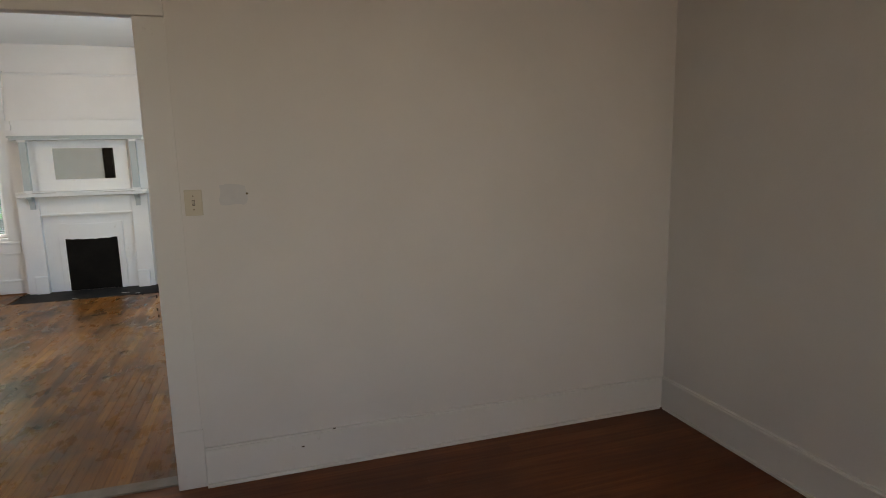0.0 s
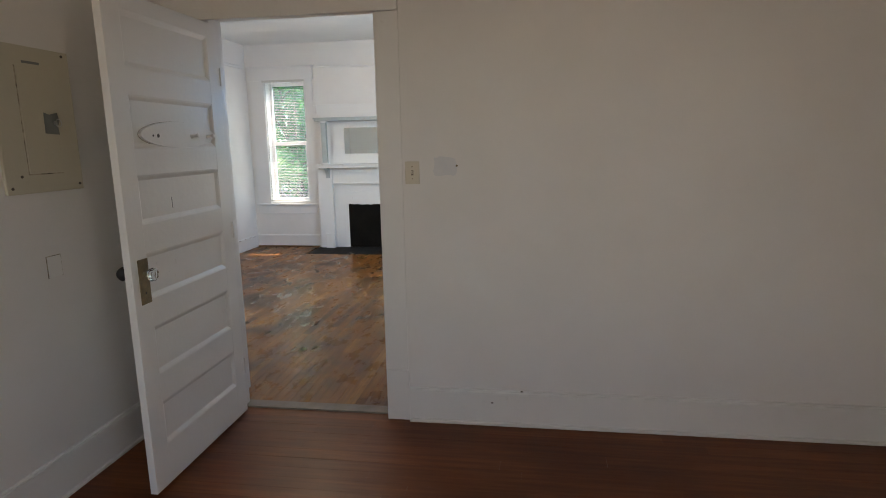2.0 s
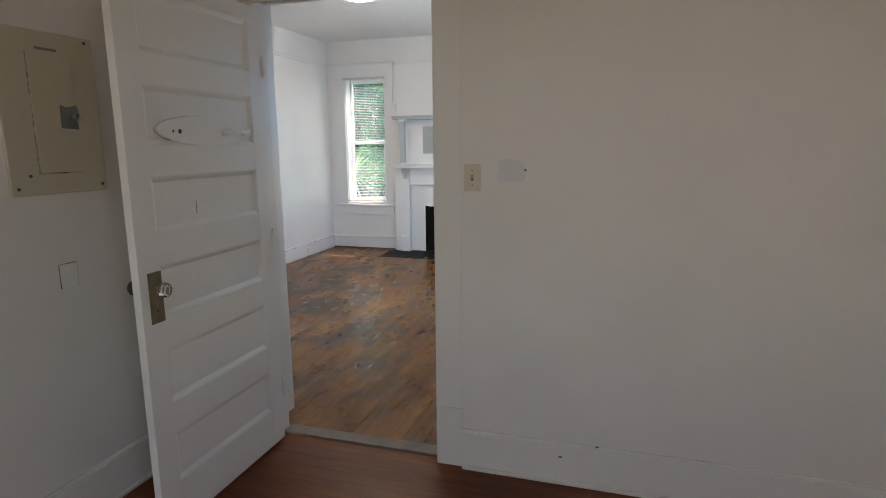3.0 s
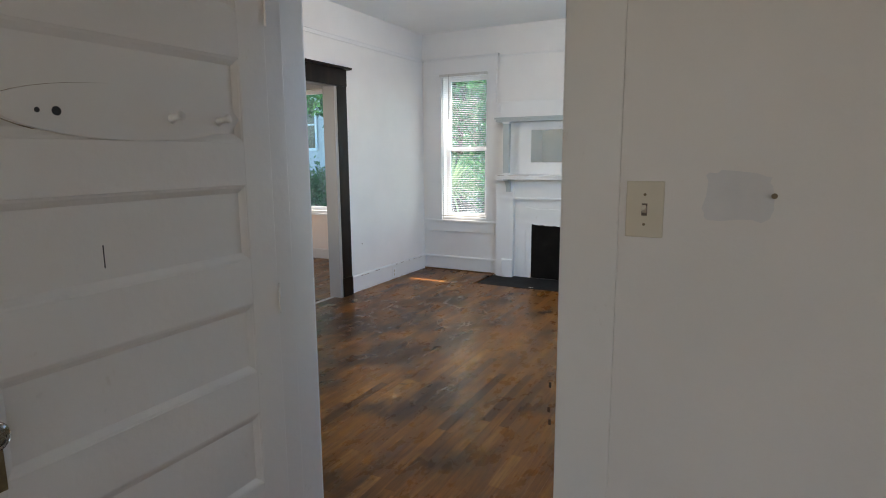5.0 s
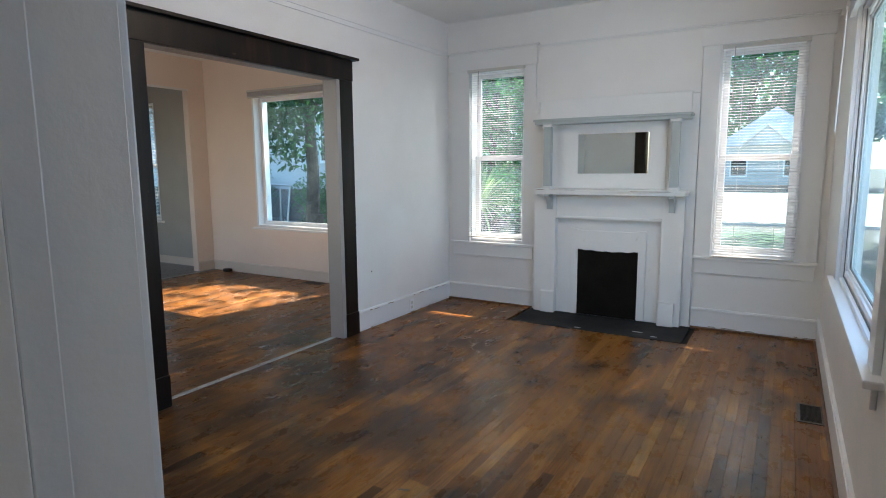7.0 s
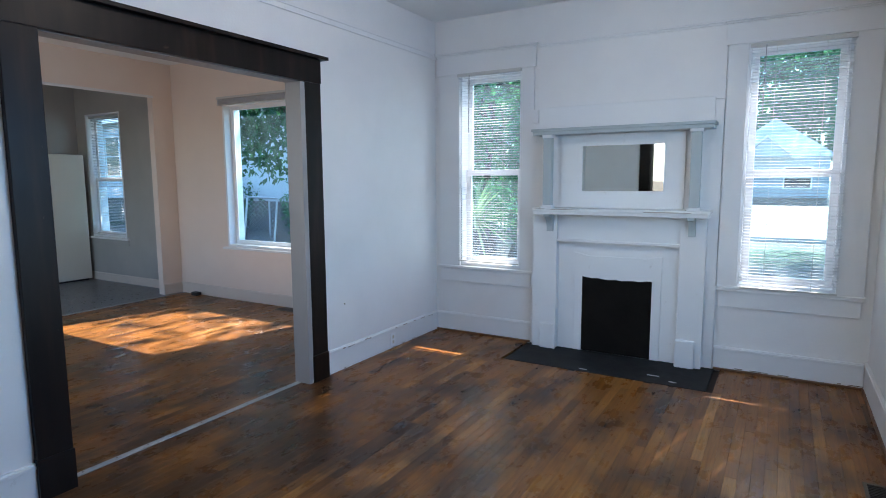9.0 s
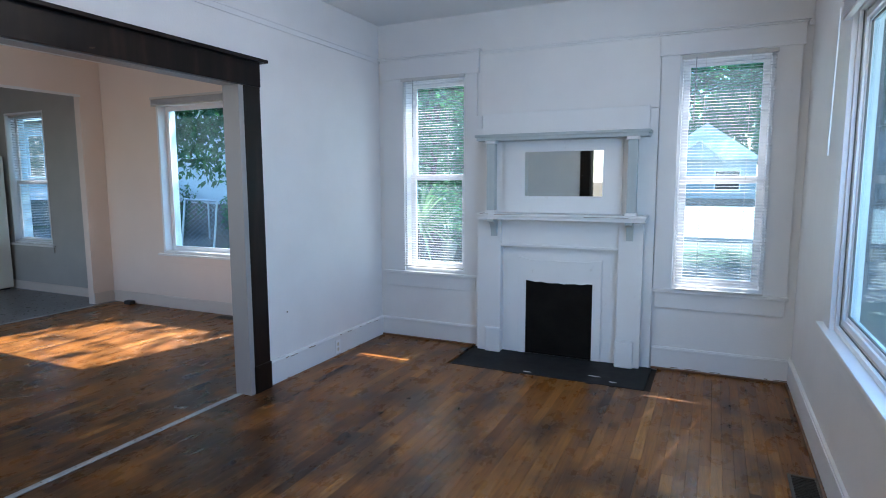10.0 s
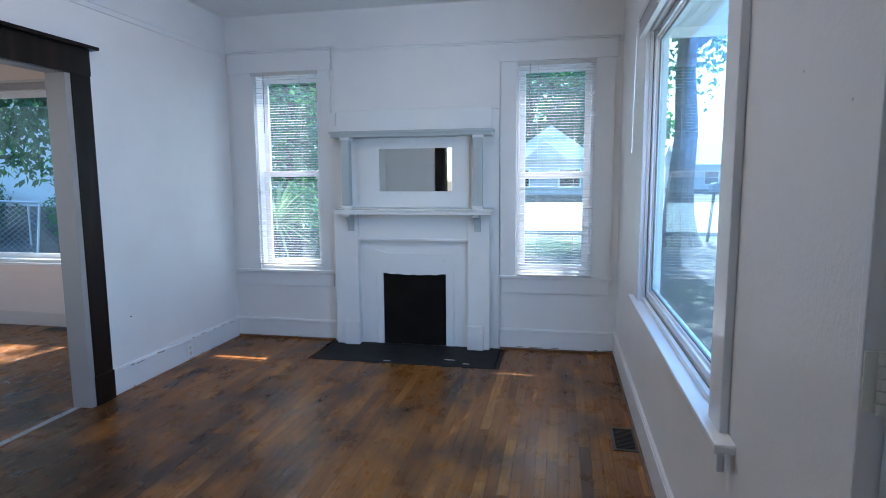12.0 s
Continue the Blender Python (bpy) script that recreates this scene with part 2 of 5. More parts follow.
def pane_mat(name, lo, hi):
    """Clear window glass with mirror gloss; faint dirt film and blue tint imitate glare."""
    m = Mat(name, (1, 1, 1), 0.0)
    # blue tint puts a cool cast on the view and the daylight
    clear = m.node("BsdfTransparent", Color=(0.73, 0.92, 1.0, 1))
    gloss = m.node("BsdfGlossy", Roughness=0.02)
    f = m.node("LayerWeight", Blend=0.5)
    p5 = m.node("Math")
    p5.operation = 'POWER'
    p5.inputs[1].default_value = 5.0
    m.link(f.outputs["Facing"], p5.inputs[0])
    mx = m.node("MixShader")
    m.link(m.value(p5.outputs[0], 0.02, 0.42), mx.inputs[0])
    # pale bluish film adds the bright windows' haze along with dirt
    film = m.node("BsdfTranslucent")
    film.inputs["Color"].default_value = (0.62, 0.78, 0.95, 1)
    hazed = m.node("MixShader")
    m.link(m.value(m.noise(3.5, 5, (1, 1, 0.3), 0.6), lo, hi), hazed.inputs[0])
    m.link(clear.outputs[0], hazed.inputs[1])
    m.link(film.outputs[0], hazed.inputs[2])
    m.link(hazed.outputs[0], mx.inputs[1])
    m.link(gloss.outputs[0], mx.inputs[2])
    m.link(mx.outputs[0], m.nt.nodes["Material Output"].inputs["Surface"])
    return m.m


PANE = pane_mat("hazy_window_glass", 0.016, 0.036)
PANE_CLEAR = pane_mat("window_glass", 0.004, 0.014)
KNOB_GLASS = glass_mat("knob_glass", (0.93, 0.95, 0.92), 1.5)
MIRROR = Mat("old_mirror", (0.72, 0.74, 0.70), 0.02, 1.0).m


def slat_mat():
    m = Mat("blind_vinyl", (0.66, 0.67, 0.69), 0.45)
    d = m.node("BsdfTranslucent")
    d.inputs["Color"].default_value = (0.75, 0.78, 0.82, 1)
    mx = m.node("MixShader", Fac=0.22)
    m.link(m.b.outputs[0], mx.inputs[1])
    m.link(d.outputs[0], mx.inputs[2])
    m.link(mx.outputs[0], m.nt.nodes["Material Output"].inputs["Surface"])
    return m.m


SLAT = slat_mat()


# ---- mesh helpers ----
def box(bm, x0, x1, y0, y1, z0, z1, bevel=0.0, m=None):
    """A box, with all its edges bevelled where bevel is given."""
    r = bmesh.ops.create_cube(bm, size=1.0)
    vs = r["verts"]
    for v in vs:
        v.co = Vector(((x0 + x1) / 2 + v.co.x * (x1 - x0), (y0 + y1) / 2 + v.co.y * (y1 - y0), (z0 + z1) / 2 + v.co.z * (z1 - z0)))
    if bevel:
        es = list({e for v in vs for e in v.link_edges})
        r = bmesh.ops.bevel(bm, geom=es, offset=bevel, segments=2, affect='EDGES', profile=0.6)
        vs = list({v for f in r["faces"] for v in f.verts} | {v for v in vs if v.is_valid})
    if m is not None:
        bmesh.ops.transform(bm, matrix=m, verts=vs)
    return vs


def boxes(*specs, bevel=0.0):
    bm = bmesh.new()
    for s in specs:
        box(bm, *s, bevel=bevel)
    return bm


def tube(bm, a, b, r0, r1=None, seg=10):
    a, b = Vector(a), Vector(b)
    r1 = r0 if r1 is None else r1
    q = (b - a).to_track_quat('Z', 'Y').to_matrix().to_4x4()
    bmesh.ops.create_cone(bm, cap_ends=True, segments=seg, radius1=r0, radius2=r1, depth=(b - a).length,
                          matrix=Matrix.Translation((a + b) / 2) @ q)


def lathe(bm, m, profile, seg=16):
    """Turned shape about z of m: profile is (radius, height) from one end to the other."""
    rings = []
    for r, h in profile:
        rings.append([bm.verts.new(m @ Vector((r * math.cos(2 * math.pi * i / seg), r * math.sin(2 * math.pi * i / seg), h))) for i in range(seg)])
    for a, b in zip(rings, rings[1:]):
        for i in range(seg):
            bm.faces.new((a[i], a[(i + 1) % seg], b[(i + 1) % seg], b[i]))
    bm.faces.new(rings[0][::-1])
    bm.faces.new(rings[-1])


def extrude_profile(bm, pts, m, depth):
    """A flat outline (x, z), pushed through depth along y."""
    a = [bm.verts.new(m @ Vector((x, 0, z))) for x, z in pts]
    b = [bm.verts.new(m @ Vector((x, depth, z))) for x, z in pts]
    bm.faces.new(a)
    bm.faces.new(b[::-1])
    for i in range(len(pts)):
        j = (i + 1) % len(pts)
        bm.faces.new((a[j], a[i], b[i], b[j]))
    bmesh.ops.recalc_face_normals(bm, faces=bm.faces[:])


def mesh_of(name, bm, material, smooth=False):
    me = bpy.data.meshes.new(name)
    bm.to_mesh(me)
    bm.free()
    me.materials.append(material)
    if smooth:
        for p in me.polygons:
            p.use_smooth = True
    return me


def part(name, bm, material, parent=None, label="", smooth=False):
    ob = new(name, mesh_of(name, bm, material, smooth))
    if parent is not None:
        ob.parent = parent
    if label:
        ob["label"] = label
    return ob


def thing(name, label, category, at=(0, 0, 0), group="", kind=""):
    """An Empty at a thing's base, that parents its parts."""
    ob = new(name)
    ob.empty_display_size = 0.05
    ob.matrix_basis = Matrix.Translation(at)
    return tagged(ob, label, category, group, kind)


def put(name, bm, material, parent, at, label="", smooth=False):
    """A part whose mesh was drawn in world metres, under a thing that stands at at."""
    bmesh.ops.translate(bm, verts=bm.verts[:], vec=-Vector(at))
    return part(name, bm, material, parent, label, smooth)


def structure(name, bm, material, label, category, smooth=False):
    return tagged(part(name, bm, material, None, "", smooth), label, category, kind="structure")


def holed(axis, p0, p1, u0, u1, z0, z1, holes=()):
    """A wall across axis from p0 to p1, from u0 to u1 along the other axis, with holes (u0, u1, z0, z1) through it."""
    bm = bmesh.new()
    us = sorted({u0, u1, *[h[0] for h in holes], *[h[1] for h in holes]})
    zs = sorted({z0, z1, *[h[2] for h in holes], *[h[3] for h in holes]})
    us = [u for u in us if u0 <= u <= u1]
    zs = [z for z in zs if z0 <= z <= z1]
    full = {}
    for i in range(len(us) - 1):
        for j in range(len(zs) - 1):
            c, d = (us[i] + us[i + 1]) / 2, (zs[j] + zs[j + 1]) / 2
            full[i, j] = not any(h[0] < c < h[1] and h[2] < d < h[3] for h in holes)
    cache = {}

    def vert(p, i, j):
        if (p, i, j) not in cache:
            co = (p, us[i], zs[j]) if axis == "x" else (us[i], p, zs[j])
            cache[p, i, j] = bm.verts.new(co)
        return cache[p, i, j]
    for (i, j), solid in full.items():
        if not solid:
            continue
        for p in (p0, p1):
            bm.faces.new([vert(p, a, b) for a, b in ((i, j), (i + 1, j), (i + 1, j + 1), (i, j + 1))])
        for di, dj, e in ((-1, 0, ((i, j), (i, j + 1))), (1, 0, ((i + 1, j), (i + 1, j + 1))), (0, -1, ((i, j), (i + 1, j))), (0, 1, ((i, j + 1), (i + 1, j + 1)))):
            if not full.get((i + di, j + dj), False):
                (a, b), (c, d) = e
                bm.faces.new([vert(p0, a, b), vert(p0, c, d), vert(p1, c, d), vert(p1, a, b)])
    bmesh.ops.recalc_face_normals(bm, faces=bm.faces[:])
    return bm


# ---- plan ----
BED_L, BED_R, BED_BACK = -1.635, 2.345, -1.9      # first room
DW0, DW1 = 2.92, 3.235                            # wall with the panelled door
DOOR_L, DOOR_R, DOOR_H = -1.36, -0.363, 2.185
LIV_L, LIV_R, FIRE, LIV_H = -3.70, -0.208, 8.233, 2.94
OP0, OP1, OP_H = 4.763, 6.438, 2.165               # cased opening to the dining room
DIN_L, DIN_R = -7.65, -3.80
KIT_L = -9.95
EXT = 8.42                                        # outer face of the fireplace wall
WIN_L = (-3.43, -2.805, 0.665, 2.43)
WIN_R = (-1.055, -0.425, 0.665, 2.43)
WIN_D = (-6.70, -4.75, 0.66, 2.40)
WIN_K = (-9.70, -8.84, 0.66, 2.44)
WIN_P = (5.08, 6.75, 0.77, 2.30)                  # picture window, along y
FRONT = (3.34, 4.30, 0.0, 2.06)
HALL = (-2.65, -1.84, 0.0, 2.10)
BACK_WIN = (-1.20, -0.15, 0.8, 2.5)
# unseen opening, added to light the door and the left wall
SIDE_FILL_HOLE = (-1.7, -0.3, 0.8, 2.6)
HALL_WIN = (-3.45, -2.35, 0.75, 2.45)

# ---- floors, ceilings, walls ----
structure("floor", boxes((BED_L - 0.15, BED_R + 0.15, BED_BACK - 0.15, DW0 + 0.05, -0.25, -0.018)), SUB, "dark wooden subfloor under red stained boards", "floor")
structure("floor_living", boxes((KIT_L - 0.1, LIV_R + 0.1, DW0 + 0.05, EXT - 0.02, -0.25, -0.018)), SUB, "dark subfloor under worn oak strip boards", "floor")
structure("floor_kitchen", boxes((KIT_L, DIN_L + 0.10, 3.2, FIRE, -0.018, 0.004)), KITCHEN_FLOOR, "grey sheet vinyl kitchen floor", "floor")
structure("ceiling", boxes((BED_L - 0.15, BED_R + 0.15, BED_BACK - 0.15, DW0 + 0.05, LIV_H, LIV_H + 0.12)), CEIL, "plain white painted bedroom ceiling", "ceiling")
structure("ceiling_living", boxes((LIV_L - 0.07, LIV_R + 0.1, DW0 + 0.05, EXT, LIV_H, LIV_H + 0.12)), CEIL, "plain white painted living room ceiling", "ceiling")
structure("ceiling_dining", boxes((KIT_L - 0.2, LIV_L - 0.07, DW0 + 0.05, EXT, LIV_H, LIV_H + 0.12)), CEIL, "plain white painted dining room ceiling", "ceiling")

structure("wall_door", holed("y", DW0, DW0 + 0.105, BED_L - 0.15, BED_R + 0.15, 0, LIV_H, [(DOOR_L, DOOR_R, -1, DOOR_H)]), WALL_DIM,
          "off-white painted bedroom wall with a doorway", "wall")
structure("wall_door_living", holed("y", DW0 + 0.105, DW1, LIV_L - 0.15, LIV_R + 0.15, 0, LIV_H, [(DOOR_L, DOOR_R, -1, DOOR_H + 0.11), HALL[:2] + (-1, HALL[3])]), WALL,
          "white painted living room wall with two doorways", "wall")
structure("wall_bedroom_left", boxes((BED_L - 0.12, BED_L, BED_BACK, DW0, 0, LIV_H)), WALL_DIM, "off-white painted bedroom wall beside the door", "wall")
structure("wall_bedroom_right", holed("x", BED_R, BED_R + 0.12, BED_BACK, DW0, 0, LIV_H, [SIDE_FILL_HOLE]), WALL_DIM, "plain off-white painted bedroom wall", "wall")
structure("wall_bedroom_back", holed("y", BED_BACK - 0.15, BED_BACK, BED_L - 0.12, BED_R + 0.12, 0, LIV_H, [BACK_WIN]), WALL_DIM, "plain off-white painted wall with a window opening", "wall")
structure("wall_fireplace", holed("y", FIRE, EXT, LIV_L - 0.07, LIV_R, -0.3, LIV_H, [WIN_L, WIN_R]), WALL, "white painted wall with a fireplace and two windows", "wall")
structure("wall_dining_window", holed("y", FIRE - 0.03, EXT, DIN_L - 0.05, LIV_L - 0.07, -0.3, LIV_H, [WIN_D]), WALL_DINING, "cream painted dining room wall, warmed for sun bounce, with a wide window", "wall")
structure("wall_kitchen_window", holed("y", FIRE - 0.03, EXT, KIT_L - 0.15, DIN_L - 0.05, -0.3, LIV_H, [WIN_K]), WALL_KITCHEN, "grey painted kitchen wall with a window", "wall")
structure("wall_opening", holed("x", LIV_L - 0.07, LIV_L, DW1, FIRE, 0, LIV_H, [(OP0, OP1, -1, OP_H)]), WALL, "white painted wall with a wide cased opening", "wall")
structure("wall_opening_dining", holed("x", DIN_R, LIV_L - 0.07, DW1, FIRE - 0.03, 0, LIV_H, [(OP0, OP1, -1, OP_H)]), WALL_DINING, "cream painted dining room side of the opening wall, warmed for sun bounce", "wall")
structure("wall_right", holed("x", LIV_R, LIV_R + 0.085, DW1, EXT, -0.3, LIV_H, [WIN_P, (FRONT[0], FRONT[1], -1, FRONT[3])]), WALL, "white painted wall with a large picture window", "wall")
structure("wall_dining_end", holed("x", DIN_L - 0.10, DIN_L, DW1, FIRE - 0.03, 0, LIV_H, [(4.0, 7.93, -1, 2.52)]), WALL_DINING, "cream painted wall, warmed for sun bounce, with a wide opening to the kitchen", "wall")
structure("wall_kitchen_end", boxes((KIT_L - 0.12, KIT_L, DW1, FIRE - 0.03, 0, LIV_H)), WALL_KITCHEN, "plain grey painted kitchen wall", "wall")
# both openings are out of view, added to brighten kitchen and dining room
structure("wall_dining_back", holed("y", DW1 - 0.15, DW1, KIT_L - 0.12, LIV_L - 0.15, 0, LIV_H, [(-9.6, -8.0, 0.7, 2.5), (-6.9, -4.7, 0.7, 2.5)]), WALL_DINING, "cream painted dining room wall, warmed for bounce, unseen openings added for light", "wall")
# passage behind the second doorway
structure("wall_hall_left", boxes((-3.82, -3.70, 0.2, DW0 + 0.105, 0, LIV_H)), WALL, "plain white painted passage wall", "wall")
structure("wall_hall_back", holed("y", 0.08, 0.2, -3.82, BED_L - 0.12, 0, LIV_H, [HALL_WIN]), WALL, "white painted passage wall with a window opening", "wall")
structure("floor_hall", boxes((-3.82, BED_L - 0.12, 0.08, DW0 + 0.012, -0.25, 0.0)), OAK_REST, "worn oak passage floor", "floor")
structure("ceiling_hall", boxes((-3.82, BED_L - 0.12, 0.08, DW0 + 0.05, LIV_H, LIV_H + 0.12)), CEIL, "plain white painted passage ceiling", "ceiling")


def skirting(name, axis, face, side, u0, u1, h, material, label, t=0.018):
    """A baseboard on a wall face, with an eased top. side: the way that it stands proud."""
    bm = bmesh.new()
    a, b = sorted((face, face + side * t))
    c, d = sorted((face, face + side * (t + 0.006)))
    if axis == "y":
        box(bm, u0, u1, a, b, 0, h, 0.004)
        box(bm, u0, u1, c, d, h - 0.028, h - 0.008, 0.004)
    else:
        box(bm, a, b, u0, u1, 0, h, 0.004)
        box(bm, c, d, u0, u1, h - 0.028, h - 0.008, 0.004)
    return structure(name, bm, material, label, "baseboard")


def shoe(name, axis, face, side, u0, u1, material, label):
    bm = bmesh.new()
    a, b = sorted((face + side * 0.018, face + side * 0.034))
    if axis == "y":
        box(bm, u0, u1, a, b, 0, 0.018, 0.005)
    else:
        box(bm, a, b, u0, u1, 0, 0.018, 0.005)
    return structure(name, bm, material, label, "trim")


skirting("baseboard_bedroom", "y", DW0, -1, -0.245, BED_R - 0.02, 0.195, TRIM_DIM, "tall white painted bedroom baseboard")
skirting("baseboard_bedroom_side", "x", BED_R, -1, BED_BACK, DW0, 0.195, TRIM_DIM, "tall white painted bedroom baseboard")
skirting("baseboard_bedroom_left", "x", BED_L, 1, BED_BACK, DW0 - 0.02, 0.195, TRIM_DIM, "tall white painted baseboard behind the door")
skirting("baseboard_fire_left", "y", FIRE, -1, LIV_L + 0.02, -2.69, 0.185, TRIM, "tall white painted living room baseboard")
skirting("baseboard_fire_right", "y", FIRE, -1, -1.185, LIV_R - 0.02, 0.185, TRIM, "tall white painted living room baseboard")
skirting("baseboard_opening", "x", LIV_L, 1, 6.61, FIRE, 0.185, TRIM, "chipped white painted living room baseboard")
skirting("baseboard_opening_near", "x", LIV_L, 1, DW1, 4.64, 0.185, TRIM, "white painted living room baseboard")
skirting("baseboard_right", "x", LIV_R, -1, 4.42, FIRE, 0.195, TRIM, "tall white painted baseboard under the picture window")
skirting("baseboard_dining", "y", FIRE - 0.03, -1, DIN_L + 0.02, DIN_R, 0.14, CREAM, "cream painted dining room baseboard")
skirting("baseboard_dining_end", "x", DIN_L, 1, 7.93, FIRE - 0.03, 0.14, CREAM, "cream painted dining room baseboard")
skirting("baseboard_kitchen", "y", FIRE - 0.03, -1, KIT_L, DIN_L - 0.10, 0.12, CREAM, "cream painted kitchen baseboard")
shoe("trim_shoe_left", "y", FIRE, -1, LIV_L + 0.02, -2.70, SHOE, "brown wooden shoe moulding at the floor")
shoe("trim_shoe_right", "y", FIRE, -1, -1.18, LIV_R - 0.02, SHOE, "brown wooden shoe moulding at the floor")
shoe("trim_shoe_window", "x", LIV_R, -1, 4.42, FIRE - 0.04, SHOE, "brown wooden shoe moulding at the floor")
shoe("trim_shoe_bedroom", "y", DW0, -1, -0.245, BED_R - 0.04, TRIM_DIM, "white painted shoe moulding at the floor")
shoe("trim_shoe_bedroom_left", "x", BED_L, 1, BED_BACK, DW0 - 0.04, TRIM_DIM, "white painted shoe moulding at the floor")
shoe("trim_shoe_bedroom_side", "x", BED_R, -1, BED_BACK, DW0 - 0.04, TRIM_DIM, "white painted shoe moulding at the floor")

# picture rail round the living room
structure("trim_rail_opening", boxes((LIV_L, LIV_L + 0.010, DW1, FIRE, 2.595, 2.635), (LIV_L, LIV_L + 0.015, DW1, FIRE, 2.632, 2.643), bevel=0.003), TRIM, "white painted picture rail moulding", "trim")
structure("trim_rail_fire", boxes((-2.655, -1.20, FIRE - 0.024, FIRE, 2.585, 2.603), (-2.655, -1.20, FIRE - 0.034, FIRE, 2.60, 2.612), bevel=0.003), TRIM, "white painted picture rail moulding above the mantel", "trim")
structure("trim_rail_corner", boxes((LIV_L + 0.002, -3.682, FIRE - 0.024, FIRE, 2.595, 2.63), bevel=0.004), TRIM, "white painted picture rail moulding in the corner", "trim")
structure("trim_rail_right", boxes((-0.24, LIV_R, FIRE - 0.03, FIRE, 2.56, 2.60), bevel=0.004), TRIM, "white painted picture rail moulding in the corner", "trim")
structure("trim_chimney_panel", boxes((-2.655, -1.19, FIRE - 0.016, FIRE, 2.06, 2.586), bevel=0.003), WALL, "white painted panel over the mantel", "trim")

# ---- doorway and panelled door ----
def casing_pieces(thing_ob, at, axis, face, side, u0, u1, top, width, material, head_h, cap=0.0, plinth=0.0, t=0.02):
    """Side casings, head casing, cap and plinth blocks round an opening from u0 to u1 up to top."""
    def slab(ua, ub, za, zb, depth):
        a, b = sorted((face, face + side * depth))
        return boxes((ua, ub, a, b, za, zb) if axis == "y" else (a, b, ua, ub, za, zb), bevel=0.003)
    for ua, ub in ((u0 - width, u0), (u1, u1 + width)):
        put("side_casing", slab(ua, ub, plinth, top, t), material, thing_ob, at)
        if plinth:
            put("plinth_block", slab(ua - 0.004, ub + 0.004, 0.001, plinth, t + 0.008), material, thing_ob, at)
    put("head_casing", slab(u0 - width - 0.004, u1 + width + 0.004, top, top + head_h, t + 0.004), material, thing_ob, at)
    if cap:
        put("cap_moulding", slab(u0 - width - 0.045, u1 + width + 0.045, top + head_h, top + head_h + cap, t + 0.045), material, thing_ob, at)


AT = (DOOR_L, DW0, 0)
door_frame = thing("door_1", "white painted door frame between bedroom and living room", "door frame", AT, kind="structure")
put("jamb", boxes((DOOR_L, DOOR_L + 0.012, DW0 + 0.106, DW1 + 0.002, 0.002, DOOR_H + 0.095), bevel=0.002), TRIM_DIM, door_frame, AT)
put("jamb", boxes((DOOR_R - 0.012, DOOR_R, DW0 - 0.002, DW0 + 0.1045, 0.002, DOOR_H), bevel=0.002), TRIM_DIM, door_frame, AT)
put("jamb", boxes((DOOR_R - 0.012, DOOR_R, DW0 + 0.1055, DW1 + 0.002, 0.002, DOOR_H + 0.095), bevel=0.002), TRIM_DIM, door_frame, AT)
put("head_jamb", boxes((DOOR_L + 0.012, DOOR_R - 0.012, DW0 + 0.106, DW1 + 0.002, DOOR_H + 0.096, DOOR_H + 0.108)), TRIM_DIM, door_frame, AT)
put("hinge_post", boxes((DOOR_L + 0.001, -1.245, DW0 - 0.002, DW0 + 0.1045, 0.002, DOOR_H - 0.015), bevel=0.003), TRIM_DIM, door_frame, AT)
put("head_jamb", boxes((DOOR_L + 0.002, DOOR_R - 0.013, DW0 - 0.002, DW0 + 0.1045, DOOR_H - 0.014, DOOR_H - 0.001)), TRIM_DIM, door_frame, AT)
for a, b, c in ((DOOR_L + 0.012, DOOR_L + 0.026, DW0 + 0.14), (DOOR_R - 0.020, DOOR_R - 0.012, DW0 + 0.075)):
    put("door_stop", boxes((a, b, c, c + 0.05, 0.010, DOOR_H - 0.014), bevel=0.003), TRIM_DIM, door_frame, AT)
put("head_stop", boxes((DOOR_L + 0.022, DOOR_R - 0.020, DW0 + 0.075, DW0 + 0.125, DOOR_H - 0.026, DOOR_H - 0.014), bevel=0.003), TRIM_DIM, door_frame, AT)
put("side_casing", boxes((DOOR_R - 0.009, -0.25, DW0 - 0.006, DW0, 0.29, 2.16), bevel=0.002), TRIM_DIM, door_frame, AT)
put("plinth_block", boxes((DOOR_R - 0.010, -0.246, DW0 - 0.010, DW0, 0, 0.29), bevel=0.003), TRIM_DIM, door_frame, AT)
put("side_casing", boxes((DOOR_L - 0.02, DOOR_L + 0.11, DW0 - 0.011, DW0 - 0.003, 0, 2.14), bevel=0.004), TRIM_DIM, door_frame, AT)
put("head_casing", boxes((DOOR_L - 0.13, -0.25, DW0 - 0.022, DW0, 2.142, 2.30), bevel=0.004), TRIM_DIM, door_frame, AT)
put("side_casing", boxes((DOOR_L - 0.12, DOOR_L + 0.004, DW1, DW1 + 0.02, 0, 2.25), bevel=0.004), TRIM, door_frame, AT)
put("side_casing", boxes((DOOR_R - 0.004, DOOR_R + 0.12, DW1, DW1 + 0.02, 0, 2.25), bevel=0.004), TRIM, door_frame, AT)
put("head_casing", boxes((DOOR_L - 0.13, DOOR_R + 0.13, DW1, DW1 + 0.022, 2.25, 2.40), bevel=0.004), TRIM, door_frame, AT)
bm = bmesh.new()
box(bm, DOOR_L + 0.012, DOOR_R - 0.012, DW0 + 0.046, DW0 + 0.130, -0.016, 0.009, 0.004)
put("threshold", bm, mottled("threshold_wood", [(0.3, (0.16, 0.135, 0.11)), (0.7, (0.27, 0.235, 0.20))], 12, 0.6), door_frame, AT, "worn grey painted wooden threshold")

# the open leaf stands along y, with six sunk panels
LEAF_X, LEAF_T, FREE, HANG = -1.205, 0.034, 2.083, 2.915
LEAF_TOP = 2.115
